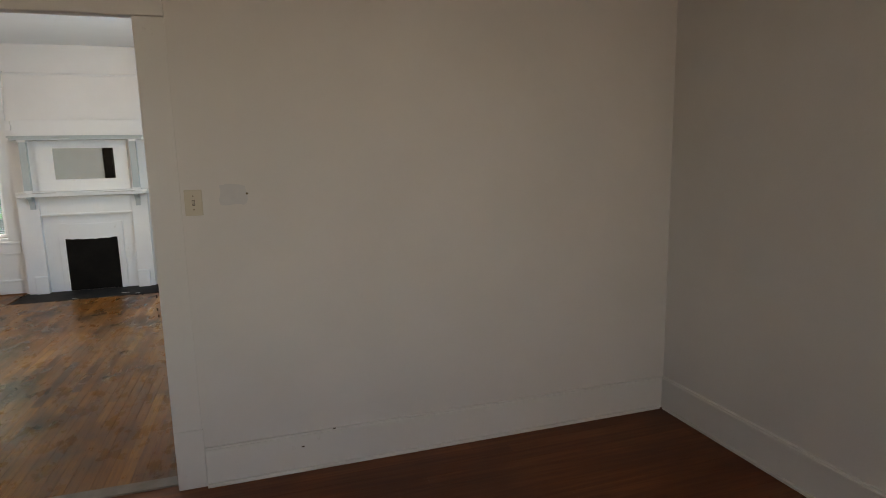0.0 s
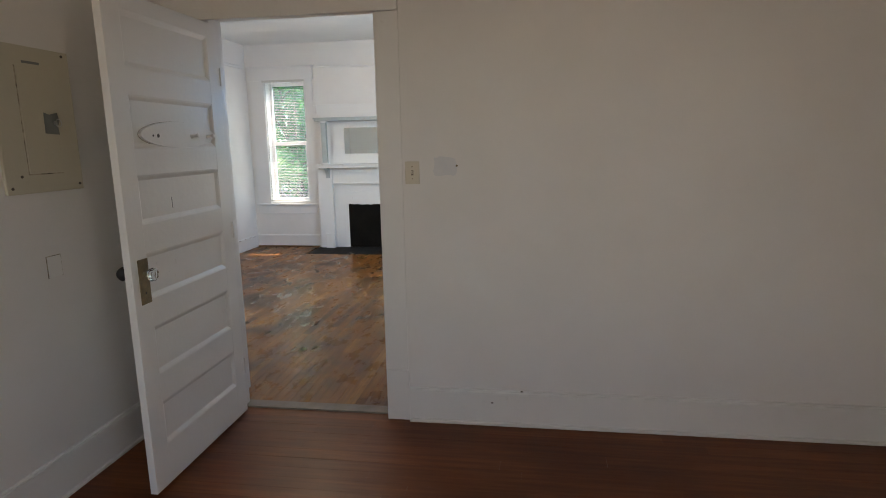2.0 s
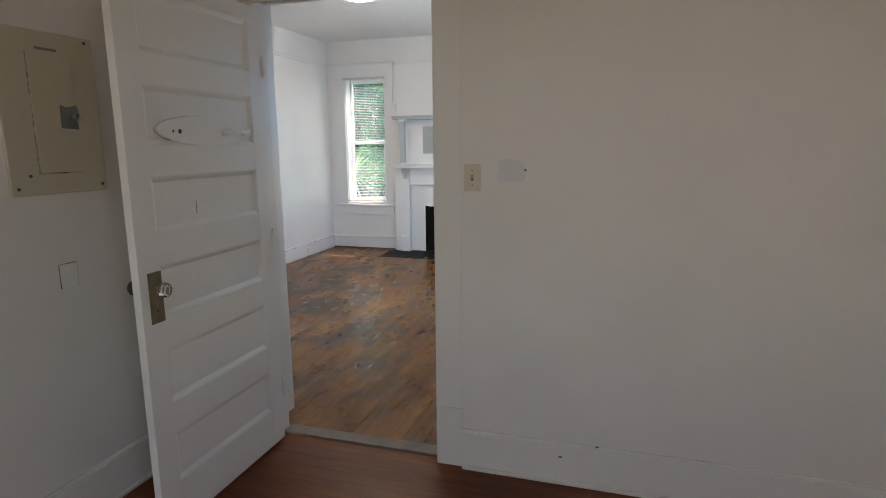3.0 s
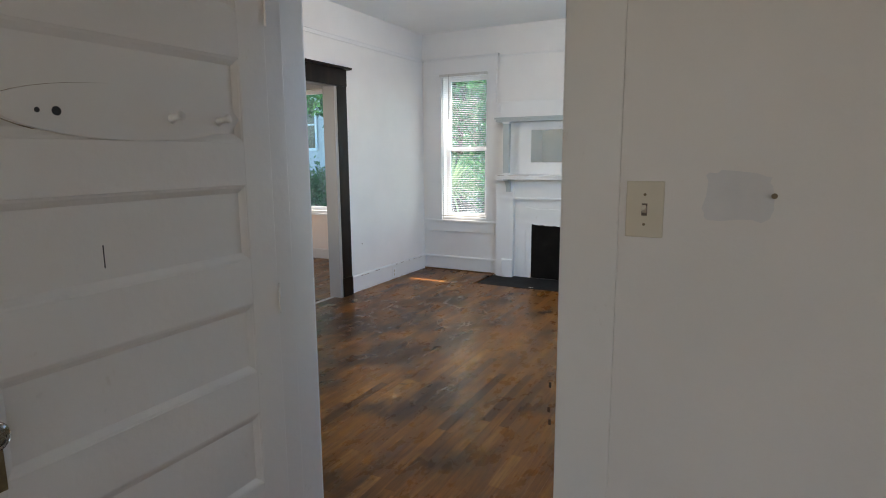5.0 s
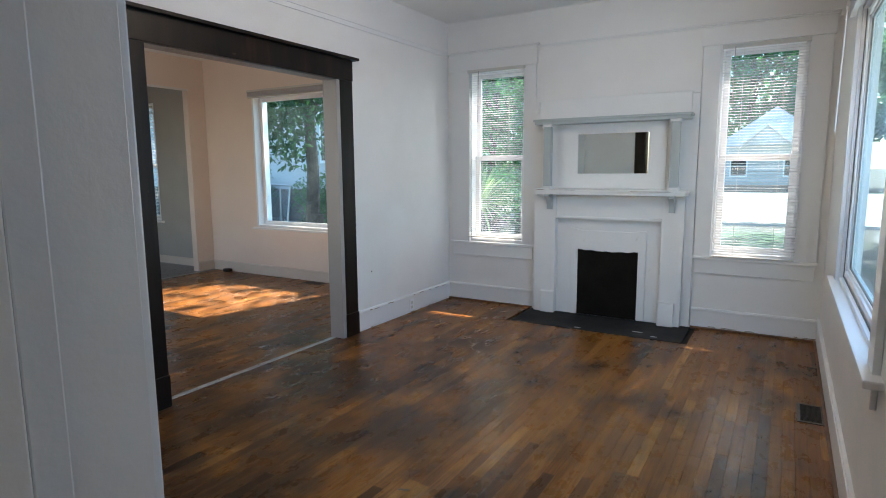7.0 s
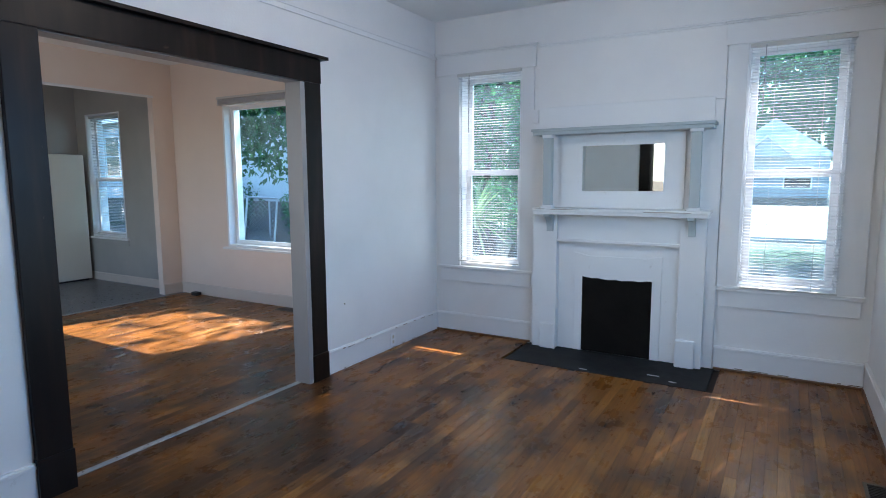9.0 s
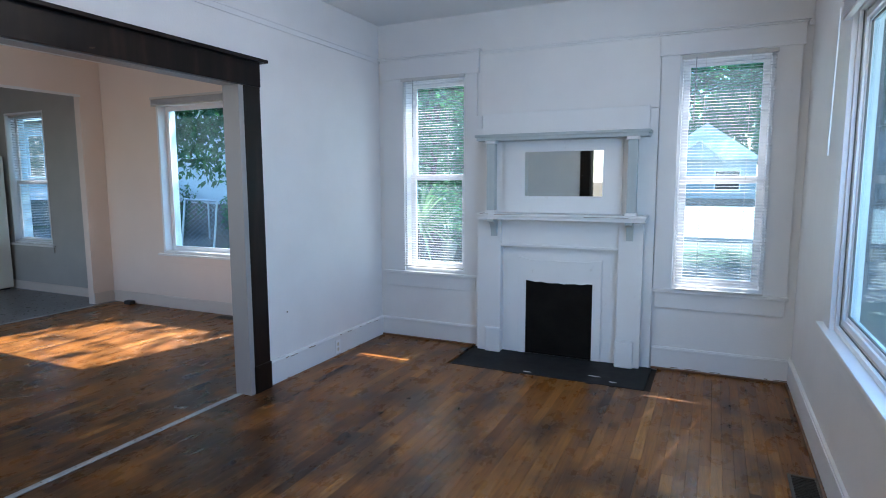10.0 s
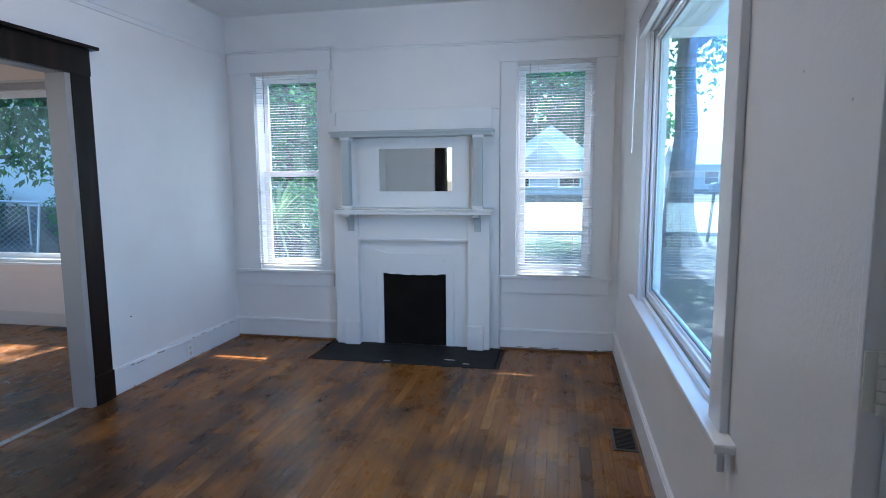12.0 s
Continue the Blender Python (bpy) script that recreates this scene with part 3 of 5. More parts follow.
PANELS = [(0.20, 0.40), (0.53, 0.745), (0.87, 1.065), (1.19, 1.392), (1.505, 1.718), (1.83, 2.045)]
AT = (LEAF_X, HANG, 0.012)
door_leaf = thing("panelled_door", "open white painted door with six horizontal panels, scuffed", "door", AT)


def door_slab():
    bm = bmesh.new()
    y0, y1 = 2.185, 2.815
    f, b = LEAF_X, LEAF_X - LEAF_T
    box(bm, b, f, FREE, y0, 0.012, LEAF_TOP, 0.003)
    box(bm, b, f, y1, HANG, 0.012, LEAF_TOP, 0.003)
    edges = [0.012] + [z for p in PANELS for z in p] + [LEAF_TOP]
    for z0, z1 in zip(edges[::2], edges[1::2]):
        box(bm, b + 0.0005, f - 0.0005, y0 - 0.002, y1 + 0.002, z0, z1, 0.002)
    return bm


put("stiles_and_rails", door_slab(), DOOR_PAINT, door_leaf, AT)
for z0, z1 in PANELS:
    bm = bmesh.new()
    y0, y1 = 2.183, 2.817
    box(bm, LEAF_X - LEAF_T + 0.012, LEAF_X - 0.012, y0, y1, z0 - 0.003, z1 + 0.003)
    # sloped moulding round the sunk field, on both faces
    for fx, sgn in ((LEAF_X, -1), (LEAF_X - LEAF_T, 1)):
        ring = []
        for inset, depth in ((0.0, 0.001), (0.006, 0.003), (0.020, 0.0115)):
            ring.append([bm.verts.new((fx + sgn * depth, yy, zz)) for yy, zz in
                         ((y0 + inset, z0 + inset), (y1 - inset, z0 + inset), (y1 - inset, z1 - inset), (y0 + inset, z1 - inset))])
        for a, b in zip(ring, ring[1:]):
            for i in range(4):
                bm.faces.new((a[i], a[(i + 1) % 4], b[(i + 1) % 4], b[i]))
    put("panel", bm, DOOR_PAINT, door_leaf, AT)
plate = put("lock_plate", boxes((LEAF_X, LEAF_X + 0.004, 2.121, 2.185, 0.858, 1.05), bevel=0.0015), BRASS, door_leaf, AT, "tarnished brass lock plate")
bm = bmesh.new()
lathe(bm, pose(LEAF_X + 0.004, 2.153, 0.985, 0, 90, 0), [(0.010, 0), (0.012, 0.004), (0.007, 0.008), (0.007, 0.022)], 16)
put("knob_shank", bm, BRASS, door_leaf, AT, "brass knob shank", True)
bm = bmesh.new()
lathe(bm, pose(LEAF_X + 0.024, 2.153, 0.985, 0, 90, 0), [(0.012, 0), (0.024, 0.007), (0.029, 0.018), (0.026, 0.030), (0.016, 0.037)], 12)
put("glass_knob", bm, KNOB_GLASS, door_leaf, AT, "faceted clear glass door knob")
bm = bmesh.new()
lathe(bm, pose(LEAF_X - LEAF_T, 2.153, 0.985, 0, -90, 0), [(0.014, 0), (0.011, 0.03), (0.026, 0.045), (0.031, 0.060), (0.022, 0.075)], 16)
put("rear_knob", bm, BLACK, door_leaf, AT, "black door knob", True)
put("latch_plate", boxes((LEAF_X - 0.029, LEAF_X - 0.007, FREE - 0.0015, FREE + 0.002, 0.91, 1.00), bevel=0.0005), DOOR_PAINT, door_leaf, AT, "paint-covered latch plate")
bm = bmesh.new()
tube(bm, (LEAF_X, 2.153, 0.905), (LEAF_X + 0.005, 2.153, 0.905), 0.0045)
put("keyhole", bm, BLACK, door_leaf, AT, "dark keyhole")
for z in (0.28, 1.06, 1.86):
    bm = bmesh.new()
    tube(bm, (LEAF_X + 0.004, HANG + 0.002, z - 0.045), (LEAF_X + 0.004, HANG + 0.002, z + 0.045), 0.004)
    box(bm, LEAF_X - 0.03, LEAF_X + 0.001, HANG - 0.002, HANG + 0.002, z - 0.043, z + 0.043)
    put("hinge", bm, TRIM_DIM, door_leaf, AT, "paint-covered butt hinge")

GAP_EDGE = mottled("grimy_shadow_edge", [(0.35, (0.22, 0.17, 0.12)), (0.65, (0.55, 0.5, 0.43))], 18, 0.8)

# coat rack screwed to the second panel from the top
AT = (LEAF_X, 2.5, 1.56)
rack = thing("coat_rack", "oval white painted wooden coat rack with two pegs on the door", "coat rack", AT)
bm = bmesh.new()
outline = []
for i in range(40):
    a = 2 * math.pi * i / 40
    c = math.cos(a)
    outline.append((0.283 * math.copysign(abs(c) ** 0.9, c), 0.058 * math.sin(a) * (1 - 0.12 * c * c)))
extrude_profile(bm, outline, pose(LEAF_X - 0.0116, 2.515, 1.562, 0, 0, -90), 0.016)
put("board", bm, DOOR_PAINT, rack, AT)
# slightly larger dark plate draws the rack's outline shadow and grime
bm = bmesh.new()
extrude_profile(bm, [(x * 1.008, z * 1.035) for x, z in outline], pose(LEAF_X - 0.0114, 2.515, 1.5615, 0, 0, -90), 0.002)
put("shadow_grime_line", bm, GAP_EDGE, rack, AT, "dark line drawn for the rack's shadow and grime")
for y in (2.60, 2.735):
    bm = bmesh.new()
    lathe(bm, pose(LEAF_X + 0.003, y, 1.555, 0, 82, 0), [(0.011, 0), (0.009, 0.006), (0.007, 0.018), (0.008, 0.028), (0.011, 0.036), (0.007, 0.040)], 14)
    put("peg", bm, DOOR_PAINT, rack, AT, "white painted wooden peg", True)
for y, r in ((2.311, 0.005), (2.346, 0.009)):
    bm = bmesh.new()
    tube(bm, (LEAF_X + 0.002, y, 1.557), (LEAF_X + 0.0050, y, 1.557), r, r, 14)
    put("peg_hole", bm, BLACK, rack, AT, "dark empty peg hole")
tagged(part("door_scratch", boxes((LEAF_X - 0.0118, LEAF_X - 0.0112, 2.418, 2.4205, 1.235, 1.285)), BLACK), "thin dark scratch on a door panel", "scratch")

# ---- bedroom fixtures ----
AT = (-0.20, DW0, 1.355)
switch = thing("light_switch", "beige plastic toggle light switch on the wall", "light switch", AT)
put("plate", boxes((-0.236, -0.162, DW0 - 0.006, DW0 - 0.0005, 1.298, 1.413), bevel=0.0025), BEIGE, switch, AT)
put("toggle_slot", boxes((-0.2045, -0.1935, DW0 - 0.0068, DW0 - 0.005, 1.343, 1.368)), mottled("slot_shadow", [(0.3, (0.10, 0.08, 0.06)), (0.7, (0.13, 0.10, 0.08))], 40, 0.6), switch, AT, "dark toggle slot")
bm = bmesh.new()
box(bm, -0.004, 0.004, -0.016, 0, -0.006, 0.006, 0.001, pose(-0.199, DW0 - 0.004, 1.353, -28, 0, 0))
put("toggle", bm, BEIGE, switch, AT)
for z in (1.325, 1.386):
    bm = bmesh.new()
    tube(bm, (-0.199, DW0 - 0.0055, z), (-0.199, DW0 - 0.0072, z), 0.003)
    put("screw", bm, BRASS, switch, AT, "small plate screw")
bm = bmesh.new()
tube(bm, (0.03, DW0, 1.389), (0.03, DW0 - 0.012, 1.389), 0.004, 0.004, 8)
tube(bm, (0.03, DW0 - 0.010, 1.389), (0.03, DW0 - 0.0125, 1.389), 0.0055, 0.005, 10)
tagged(part("screw", bm, BRASS), "old metal screw stuck in the wall", "screw")


def blotch(name, axis, face, u, z, w, h, material, label):
    """A thin uneven dab of filler on a wall."""
    bm = bmesh.new()
    rng = random.Random(int(abs(u * 1000)))
    pts = []
    for i in range(28):
        a = 2 * math.pi * i / 28
        k = 1 + rng.uniform(-0.10, 0.10)
        c, s = math.cos(a), math.sin(a)
        pts.append((math.copysign(abs(c) ** 0.5, c) * w / 2 * k, math.copysign(abs(s) ** 0.5, s) * h / 2 * k))
    m = pose(u, face, z) if axis == "y" else pose(face, u, z, 0, 0, 90)
    extrude_profile(bm, pts, m @ pose(0, -0.0016, 0), 0.0014)
    return tagged(part(name, bm, material), label, "wall patch")


blotch("wall_patch", "y", DW0, -0.03, 1.385, 0.12, 0.095, PRIMER, "pale blue-grey patch of filler on the wall")
for u, z in ((0.362, 0.2), (0.205, 0.13), (-0.36, 0.95), (-0.362, 0.89), (-0.359, 0.86)):
    a = tagged(part("paint_chip", boxes((u - 0.007, u + 0.007, DW0 - 0.0255, DW0 - 0.0243, z - 0.003, z + 0.003)) if u > 0 else
                    boxes((u - 0.026, u - 0.020, DW0 - 0.0222, DW0 - 0.0203, z - 0.007, z + 0.006)), mottled("bare_wood", [(0.3, (0.03, 0.02, 0.015)), (0.7, (0.10, 0.06, 0.04))], 30, 0.8)),
               "small dark chip in the white paint", "paint chip")

# breaker panel on the bedroom's side wall
AT = (BED_L, 2.2, 1.62)
PX = BED_L + 0.014
breaker = thing("breaker_panel", "beige painted electrical breaker panel with a taped latch", "breaker panel", AT)
put("cover", boxes((BED_L + 0.0005, PX, 1.985, 2.382, 1.33, 1.918), bevel=0.004), PANEL_PAINT, breaker, AT)
pdoor = put("panel_door", boxes((PX + 0.0005, PX + 0.004, 2.10, 2.272, 1.41, 1.835), bevel=0.002), PANEL_PAINT, breaker, AT)
GAP = mottled("grimy_gap", [(0.35, (0.10, 0.08, 0.06)), (0.6, (0.5, 0.44, 0.34))], 22, 0.8)
put("door_gap", boxes((PX + 0.0002, PX + 0.0012, 2.094, 2.0995, 1.405, 1.838), (PX + 0.0002, PX + 0.0012, 2.0995, 2.276, 1.404, 1.4095)), GAP, breaker, AT, "grimy gap round the panel door")
bm = bmesh.new()
extrude_profile(bm, [(-0.040, -0.042), (0.034, -0.046), (0.030, -0.01), (0.042, 0.012), (0.032, 0.046), (-0.01, 0.036), (-0.038, 0.044)], pose(PX + 0.004, 2.243, 1.615, 0, 0, 90) @ pose(0, -0.002, 0), 0.0015)
put("tape", bm, TAPE, breaker, AT, "dark grey tape over the latch")
bm = bmesh.new()
for i in range(14):
    a, b = 2 * math.pi * i / 14, 2 * math.pi * (i + 1) / 14
    tube(bm, (PX + 0.012, 2.272 + 0.016 * math.cos(a), 1.618 + 0.016 * math.sin(a)), (PX + 0.012, 2.272 + 0.016 * math.cos(b), 1.618 + 0.016 * math.sin(b)), 0.0022, 0.0022, 6)
box(bm, PX + 0.004, PX + 0.014, 2.252, 2.262, 1.611, 1.625, 0.001)
put("ring", bm, CHROME, breaker, AT, "small metal pull ring")
put("label_strip", boxes((PX + 0.0002, PX + 0.0016, 2.135, 2.221, 1.850, 1.860)), TAPE, breaker, AT, "dark label strip")
for y, z in ((2.01, 1.355), (2.36, 1.355), (2.345, 1.90), (2.06, 1.40)):
    bm = bmesh.new()
    tube(bm, (PX, y, z), (PX + 0.003, y, z), 0.006)
    put("screw", bm, RUST, breaker, AT, "rusty cover screw")
bm = boxes((BED_L + 0.0005, BED_L + 0.005, 2.134, 2.206, 0.966, 1.056), bevel=0.001)
cover = tagged(part("blank_plate", bm, DOOR_PAINT), "small white painted blank cover plate on the wall", "wall plate")
part("plate_gap", boxes((BED_L + 0.0002, BED_L + 0.003, 2.131, 2.134, 0.963, 1.059), (BED_L + 0.0002, BED_L + 0.003, 2.206, 2.209, 0.963, 1.059),
                        (BED_L + 0.0002, BED_L + 0.003, 2.134, 2.206, 1.056, 1.059)), GAP, cover, "dark gap round the plate")

# ---- cased opening to the dining room ----
AT = (LIV_L, 5.6, 0)
opening = thing("door_2", "wide opening cased in dark stained wood, jambs darkened for shade", "cased opening", AT, kind="structure")
casing_pieces(opening, AT, "x", LIV_L, 1, OP0 + 0.012, OP1, OP_H - 0.014, 0.155, DARK, 0.165, 0.022, 0.20, 0.034)
# shade of the jambs, turned from the windows, is put into this taupe
SHADED_JAMB = trim_paint("shade_darkened_jamb_paint", (0.34, 0.315, 0.295), (0.29, 0.27, 0.25), 0.35)
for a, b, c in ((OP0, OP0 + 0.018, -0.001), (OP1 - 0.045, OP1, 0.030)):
    put("jamb", boxes((DIN_R - 0.012, LIV_L + c, a, b, 0.001, OP_H - 0.018), bevel=0.002), SHADED_JAMB, opening, AT, "painted jamb board, darkened to taupe for its shade")
put("head_jamb", boxes((DIN_R - 0.012, LIV_L - 0.001, OP0 + 0.002, OP1 - 0.002, OP_H - 0.018, OP_H), bevel=0.002), SHADED_JAMB, opening, AT, "painted head jamb, darkened to taupe for its shade")
for ua, ub in ((OP0 - 0.13, OP0 + 0.004), (OP1 - 0.004, OP1 + 0.13)):
    put("rear_casing", boxes((DIN_R - 0.014, DIN_R, ua, ub, 0, OP_H)), TRIM, opening, AT)
put("rear_head", boxes((DIN_R - 0.022, DIN_R, OP0 - 0.14, OP1 + 0.14, OP_H + 0.001, OP_H + 0.14)), TRIM, opening, AT)
strip = put("floor_strip", boxes((-3.795, -3.752, OP0 + 0.019, OP1 - 0.047, 0.0005, 0.005), bevel=0.002), STRIP, opening, AT, "worn metal floor strip")
for i in range(9):
    bm = bmesh.new()
    y = OP0 + 0.1 + i * 0.175
    tube(bm, (-3.778, y, 0.005), (-3.778, y, 0.0065), 0.005)
    put("strip_screw", bm, RUST, opening, AT)

# dark-cased doorway to the passage
AT = (-2.27, DW1, 0)
hall_door = thing("door_3", "doorway cased in dark stained wood, leading to a passage", "doorway", AT, kind="structure")
casing_pieces(hall_door, AT, "y", DW1, 1, HALL[0], HALL[1], HALL[3], 0.16, DARK, 0.165, 0.022, 0.2, 0.024)
for a, b in ((HALL[0], HALL[0] + 0.015), (HALL[1] - 0.015, HALL[1])):
    put("jamb", boxes((a, b, DW0 + 0.10, DW1 + 0.002, 0.001, HALL[3])), DARK, hall_door, AT)


# ---- windows ----
def sash(thing_ob, at, x0, x1, y, z0, z1, rail=0.045, t=0.03, name="sash", glass=PANE):
    bm = bmesh.new()
    box(bm, x0, x0 + rail, y, y + t, z0, z1, 0.004)
    box(bm, x1 - rail, x1, y, y + t, z0, z1, 0.004)
    box(bm, x0 + rail, x1 - rail, y, y + t, z0, z0 + rail, 0.004)
    box(bm, x0 + rail, x1 - rail, y, y + t, z1 - rail, z1, 0.004)
    s = put(name, bm, VINYL, thing_ob, at, "white vinyl sash")
    bm = boxes((x0 + rail - 0.004, x1 - rail + 0.004, y + t / 2 - 0.002, y + t / 2 + 0.002, z0 + rail - 0.004, z1 - rail + 0.004))
    bmesh.ops.translate(bm, verts=bm.verts[:], vec=-Vector(at))
    p = part("pane", bm, glass, s, "clear window pane")
    p.visible_shadow = False
    return s


def double_hung(name, win, face, wall_mat_label, casing=0.155, head=True, mid=None):
    x0, x1, z0, z1 = win
    at = ((x0 + x1) / 2, face, z0)
    w = thing(name, wall_mat_label, "window", at, kind="structure")
    # frame lining
    bm = bmesh.new()
    f0, f1 = face - 0.002, EXT + 0.02
    box(bm, x0 - 0.0, x0 + 0.022, f0, f1, z0, z1)
    box(bm, x1 - 0.022, x1, f0, f1, z0, z1)
    box(bm, x0 + 0.022, x1 - 0.022, f0, f1, z1 - 0.022, z1)
    box(bm, x0 + 0.022, x1 - 0.022, f0, f1, z0, z0 + 0.022)
    put("window_frame", bm, VINYL, w, at, "white vinyl window frame")
    mz = mid or (z0 + z1) / 2
    sash(w, at, x0 + 0.022, x1 - 0.022, face + 0.115, mz - 0.02, z1 - 0.022, 0.048, name="upper_sash")
    sash(w, at, x0 + 0.022, x1 - 0.022, face + 0.08, z0 + 0.022, mz + 0.025, 0.052, name="lower_sash")
    return w, at


def window_trim(w, at, face, ca, cb, win, z_cap, ext=0.012):
    """White casings, frieze board, stool and apron."""
    x0, x1, z0, z1 = win
    put("side_casing", boxes((ca, x0 + 0.004, face - 0.024, face, z0 - 0.02, z1 + 0.004), bevel=0.003), TRIM, w, at)
    put("side_casing", boxes((x1 - 0.004, cb, face - 0.024, face, z0 - 0.02, z1 + 0.004), bevel=0.003), TRIM, w, at)
    put("head_casing", boxes((ca - 0.014, cb + 0.014, face - 0.034, face, z1 + 0.004, z_cap - 0.018), bevel=0.003), TRIM, w, at)
    put("cap_moulding", boxes((ca - 0.02, cb + 0.02, face - 0.046, face, z_cap - 0.018, z_cap - 0.004), (ca - 0.032, cb + 0.032, face - 0.062, face, z_cap - 0.006, z_cap + 0.006), bevel=0.003), TRIM, w, at)
    put("window_sill", boxes((ca - 0.012, cb + 0.012, face - 0.040, face + 0.07, z0 - 0.040, z0 - 0.012), bevel=0.005), TRIM, w, at)
    put("apron", boxes((ca + 0.012, cb - 0.012, face - 0.020, face, z0 - 0.165, z0 - 0.036), bevel=0.004), TRIM, w, at)


w, at = double_hung("window_1", WIN_L, FIRE, "white double-hung window in painted casing with a blind", mid=1.535)
window_trim(w, at, FIRE, -3.648, -2.69, WIN_L, 2.625)
w, at = double_hung("window_2", WIN_R, FIRE, "white double-hung window in painted casing with a blind", mid=1.505)
window_trim(w, at, FIRE, -1.185, -0.265, WIN_R, 2.60)
w, at = double_hung("window_3", WIN_K, FIRE - 0.03, "white double-hung kitchen window with a blind", mid=1.50)
put("window_sill", boxes((WIN_K[0] - 0.05, WIN_K[1] + 0.07, FIRE - 0.07, FIRE + 0.04, WIN_K[2] - 0.03, WIN_K[2] - 0.004), bevel=0.005), TRIM, w, at)
put("apron", boxes((WIN_K[0] - 0.03, WIN_K[1] + 0.04, FIRE - 0.045, FIRE - 0.03, WIN_K[2] - 0.11, WIN_K[2] - 0.03), bevel=0.003), WALL_KITCHEN, w, at)

# dining room: fixed wide window
x0, x1, z0, z1 = WIN_D
AT = ((x0 + x1) / 2, FIRE - 0.03, z0)
w = thing("window_4", "wide fixed dining room window with white frame", "window", AT, kind="structure")
bm = bmesh.new()
for a, b, c, d in ((x0, x0 + 0.03, z0, z1), (x1 - 0.03, x1, z0, z1), (x0 + 0.03, x1 - 0.03, z1 - 0.03, z1), (x0 + 0.03, x1 - 0.03, z0, z0 + 0.03)):
    box(bm, a, b, FIRE - 0.032, EXT + 0.02, c, d, 0.002)
put("window_frame", bm, VINYL, w, AT, "white vinyl window frame")
sash(w, AT, x0 + 0.03, x1 - 0.03, FIRE + 0.07, z0 + 0.03, z1 - 0.03, 0.05, glass=PANE_CLEAR)
put("window_sill", boxes((x0 - 0.06, x1 + 0.06, FIRE - 0.07, FIRE + 0.03, z0 - 0.028, z0 - 0.003), bevel=0.005), TRIM, w, AT)
put("apron", boxes((x0 - 0.03, x1 + 0.03, FIRE - 0.045, FIRE - 0.03, z0 - 0.11, z0 - 0.028), bevel=0.003), WALL_DINING, w, AT)

# picture window in the side wall
y0, y1, z0, z1 = WIN_P
AT = (LIV_R, (y0 + y1) / 2, z0)
w = thing("window_5", "large picture window with deep white frame and sill", "window", AT, kind="structure")
bm = bmesh.new()
for a, b, c, d in ((y0, y0 + 0.025, z0, z1), (y1 - 0.025, y1, z0, z1), (y0 + 0.025, y1 - 0.025, z1 - 0.025, z1), (y0 + 0.025, y1 - 0.025, z0, z0 + 0.025)):
    box(bm, LIV_R - 0.002, LIV_R + 0.095, a, b, c, d, 0.002)
put("window_frame", bm, TRIM, w, AT)
bm = bmesh.new()
X0, X1 = LIV_R + 0.030, LIV_R + 0.066
for a, b, c, d in ((y0 + 0.025, y0 + 0.085, z0 + 0.025, z1 - 0.025), (y1 - 0.085, y1 - 0.025, z0 + 0.025, z1 - 0.025),
                   (y0 + 0.085, y1 - 0.085, z1 - 0.085, z1 - 0.025), (y0 + 0.085, y1 - 0.085, z0 + 0.025, z0 + 0.085)):
    box(bm, X0, X1, a, b, c, d, 0.004)
    box(bm, X0 - 0.012, X0, a + 0.012 * (b - a < 0.1), b - 0.012 * (b - a < 0.1), c + 0.015 * (d - c < 0.1), d - 0.015 * (d - c < 0.1), 0.003)
s = put("sash", bm, VINYL, w, AT, "white vinyl sash")
bm = boxes(((X0 + X1) / 2 - 0.002, (X0 + X1) / 2 + 0.002, y0 + 0.08, y1 - 0.08, z0 + 0.08, z1 - 0.08))
bmesh.ops.translate(bm, verts=bm.verts[:], vec=-Vector(AT))
p = part("pane", bm, PANE, s, "large clear window pane")
for a, b, c, d in ((y0 + 0.084, y0 + 0.092, z0 + 0.084, z1 - 0.084), (y1 - 0.092, y1 - 0.084, z0 + 0.084, z1 - 0.084),
                   (y0 + 0.092, y1 - 0.092, z1 - 0.092, z1 - 0.084), (y0 + 0.092, y1 - 0.092, z0 + 0.084, z0 + 0.092)):
    bm = boxes((X0 + 0.006, X0 + 0.014, a, b, c, d))
    bmesh.ops.translate(bm, verts=bm.verts[:], vec=-Vector(AT))
    part("gasket", bm, TAPE, s, "dark rubber glazing gasket")
for a, b, c, d in ((y1 - 0.031, y1 - 0.0255, z0 + 0.026, z1 - 0.026), (y0 + 0.031, y1 - 0.031, z0 + 0.0255, z0 + 0.030)):
    put("frame_gap", boxes((X0 - 0.016, X0 - 0.0125, a, b, c, d)), TAPE, w, AT, "dark gap round the sash")
p.visible_shadow = False
put("side_casing", boxes((LIV_R - 0.024, LIV_R, y0 - 0.125, y0 + 0.003, z0 - 0.01, z1 + 0.02), bevel=0.004), TRIM, w, AT)
put("side_casing", boxes((LIV_R - 0.024, LIV_R, y1 - 0.003, y1 + 0.14, z0 - 0.01, z1 + 0.02), bevel=0.004), TRIM, w, AT)
put("head_casing", boxes((LIV_R - 0.026, LIV_R, y0 - 0.13, y1 + 0.145, z1 - 0.002, z1 + 0.13), bevel=0.004), TRIM, w, AT)
put("window_sill", boxes((LIV_R - 0.055, LIV_R + 0.028, y0 - 0.20, y1 + 0.19, z0 - 0.032, z0 - 0.002), bevel=0.007), TRIM, w, AT)
put("apron", boxes((LIV_R - 0.02, LIV_R, y0 - 0.10, y1 + 0.05, z0 - 0.13, z0 - 0.032), bevel=0.004), TRIM, w, AT)


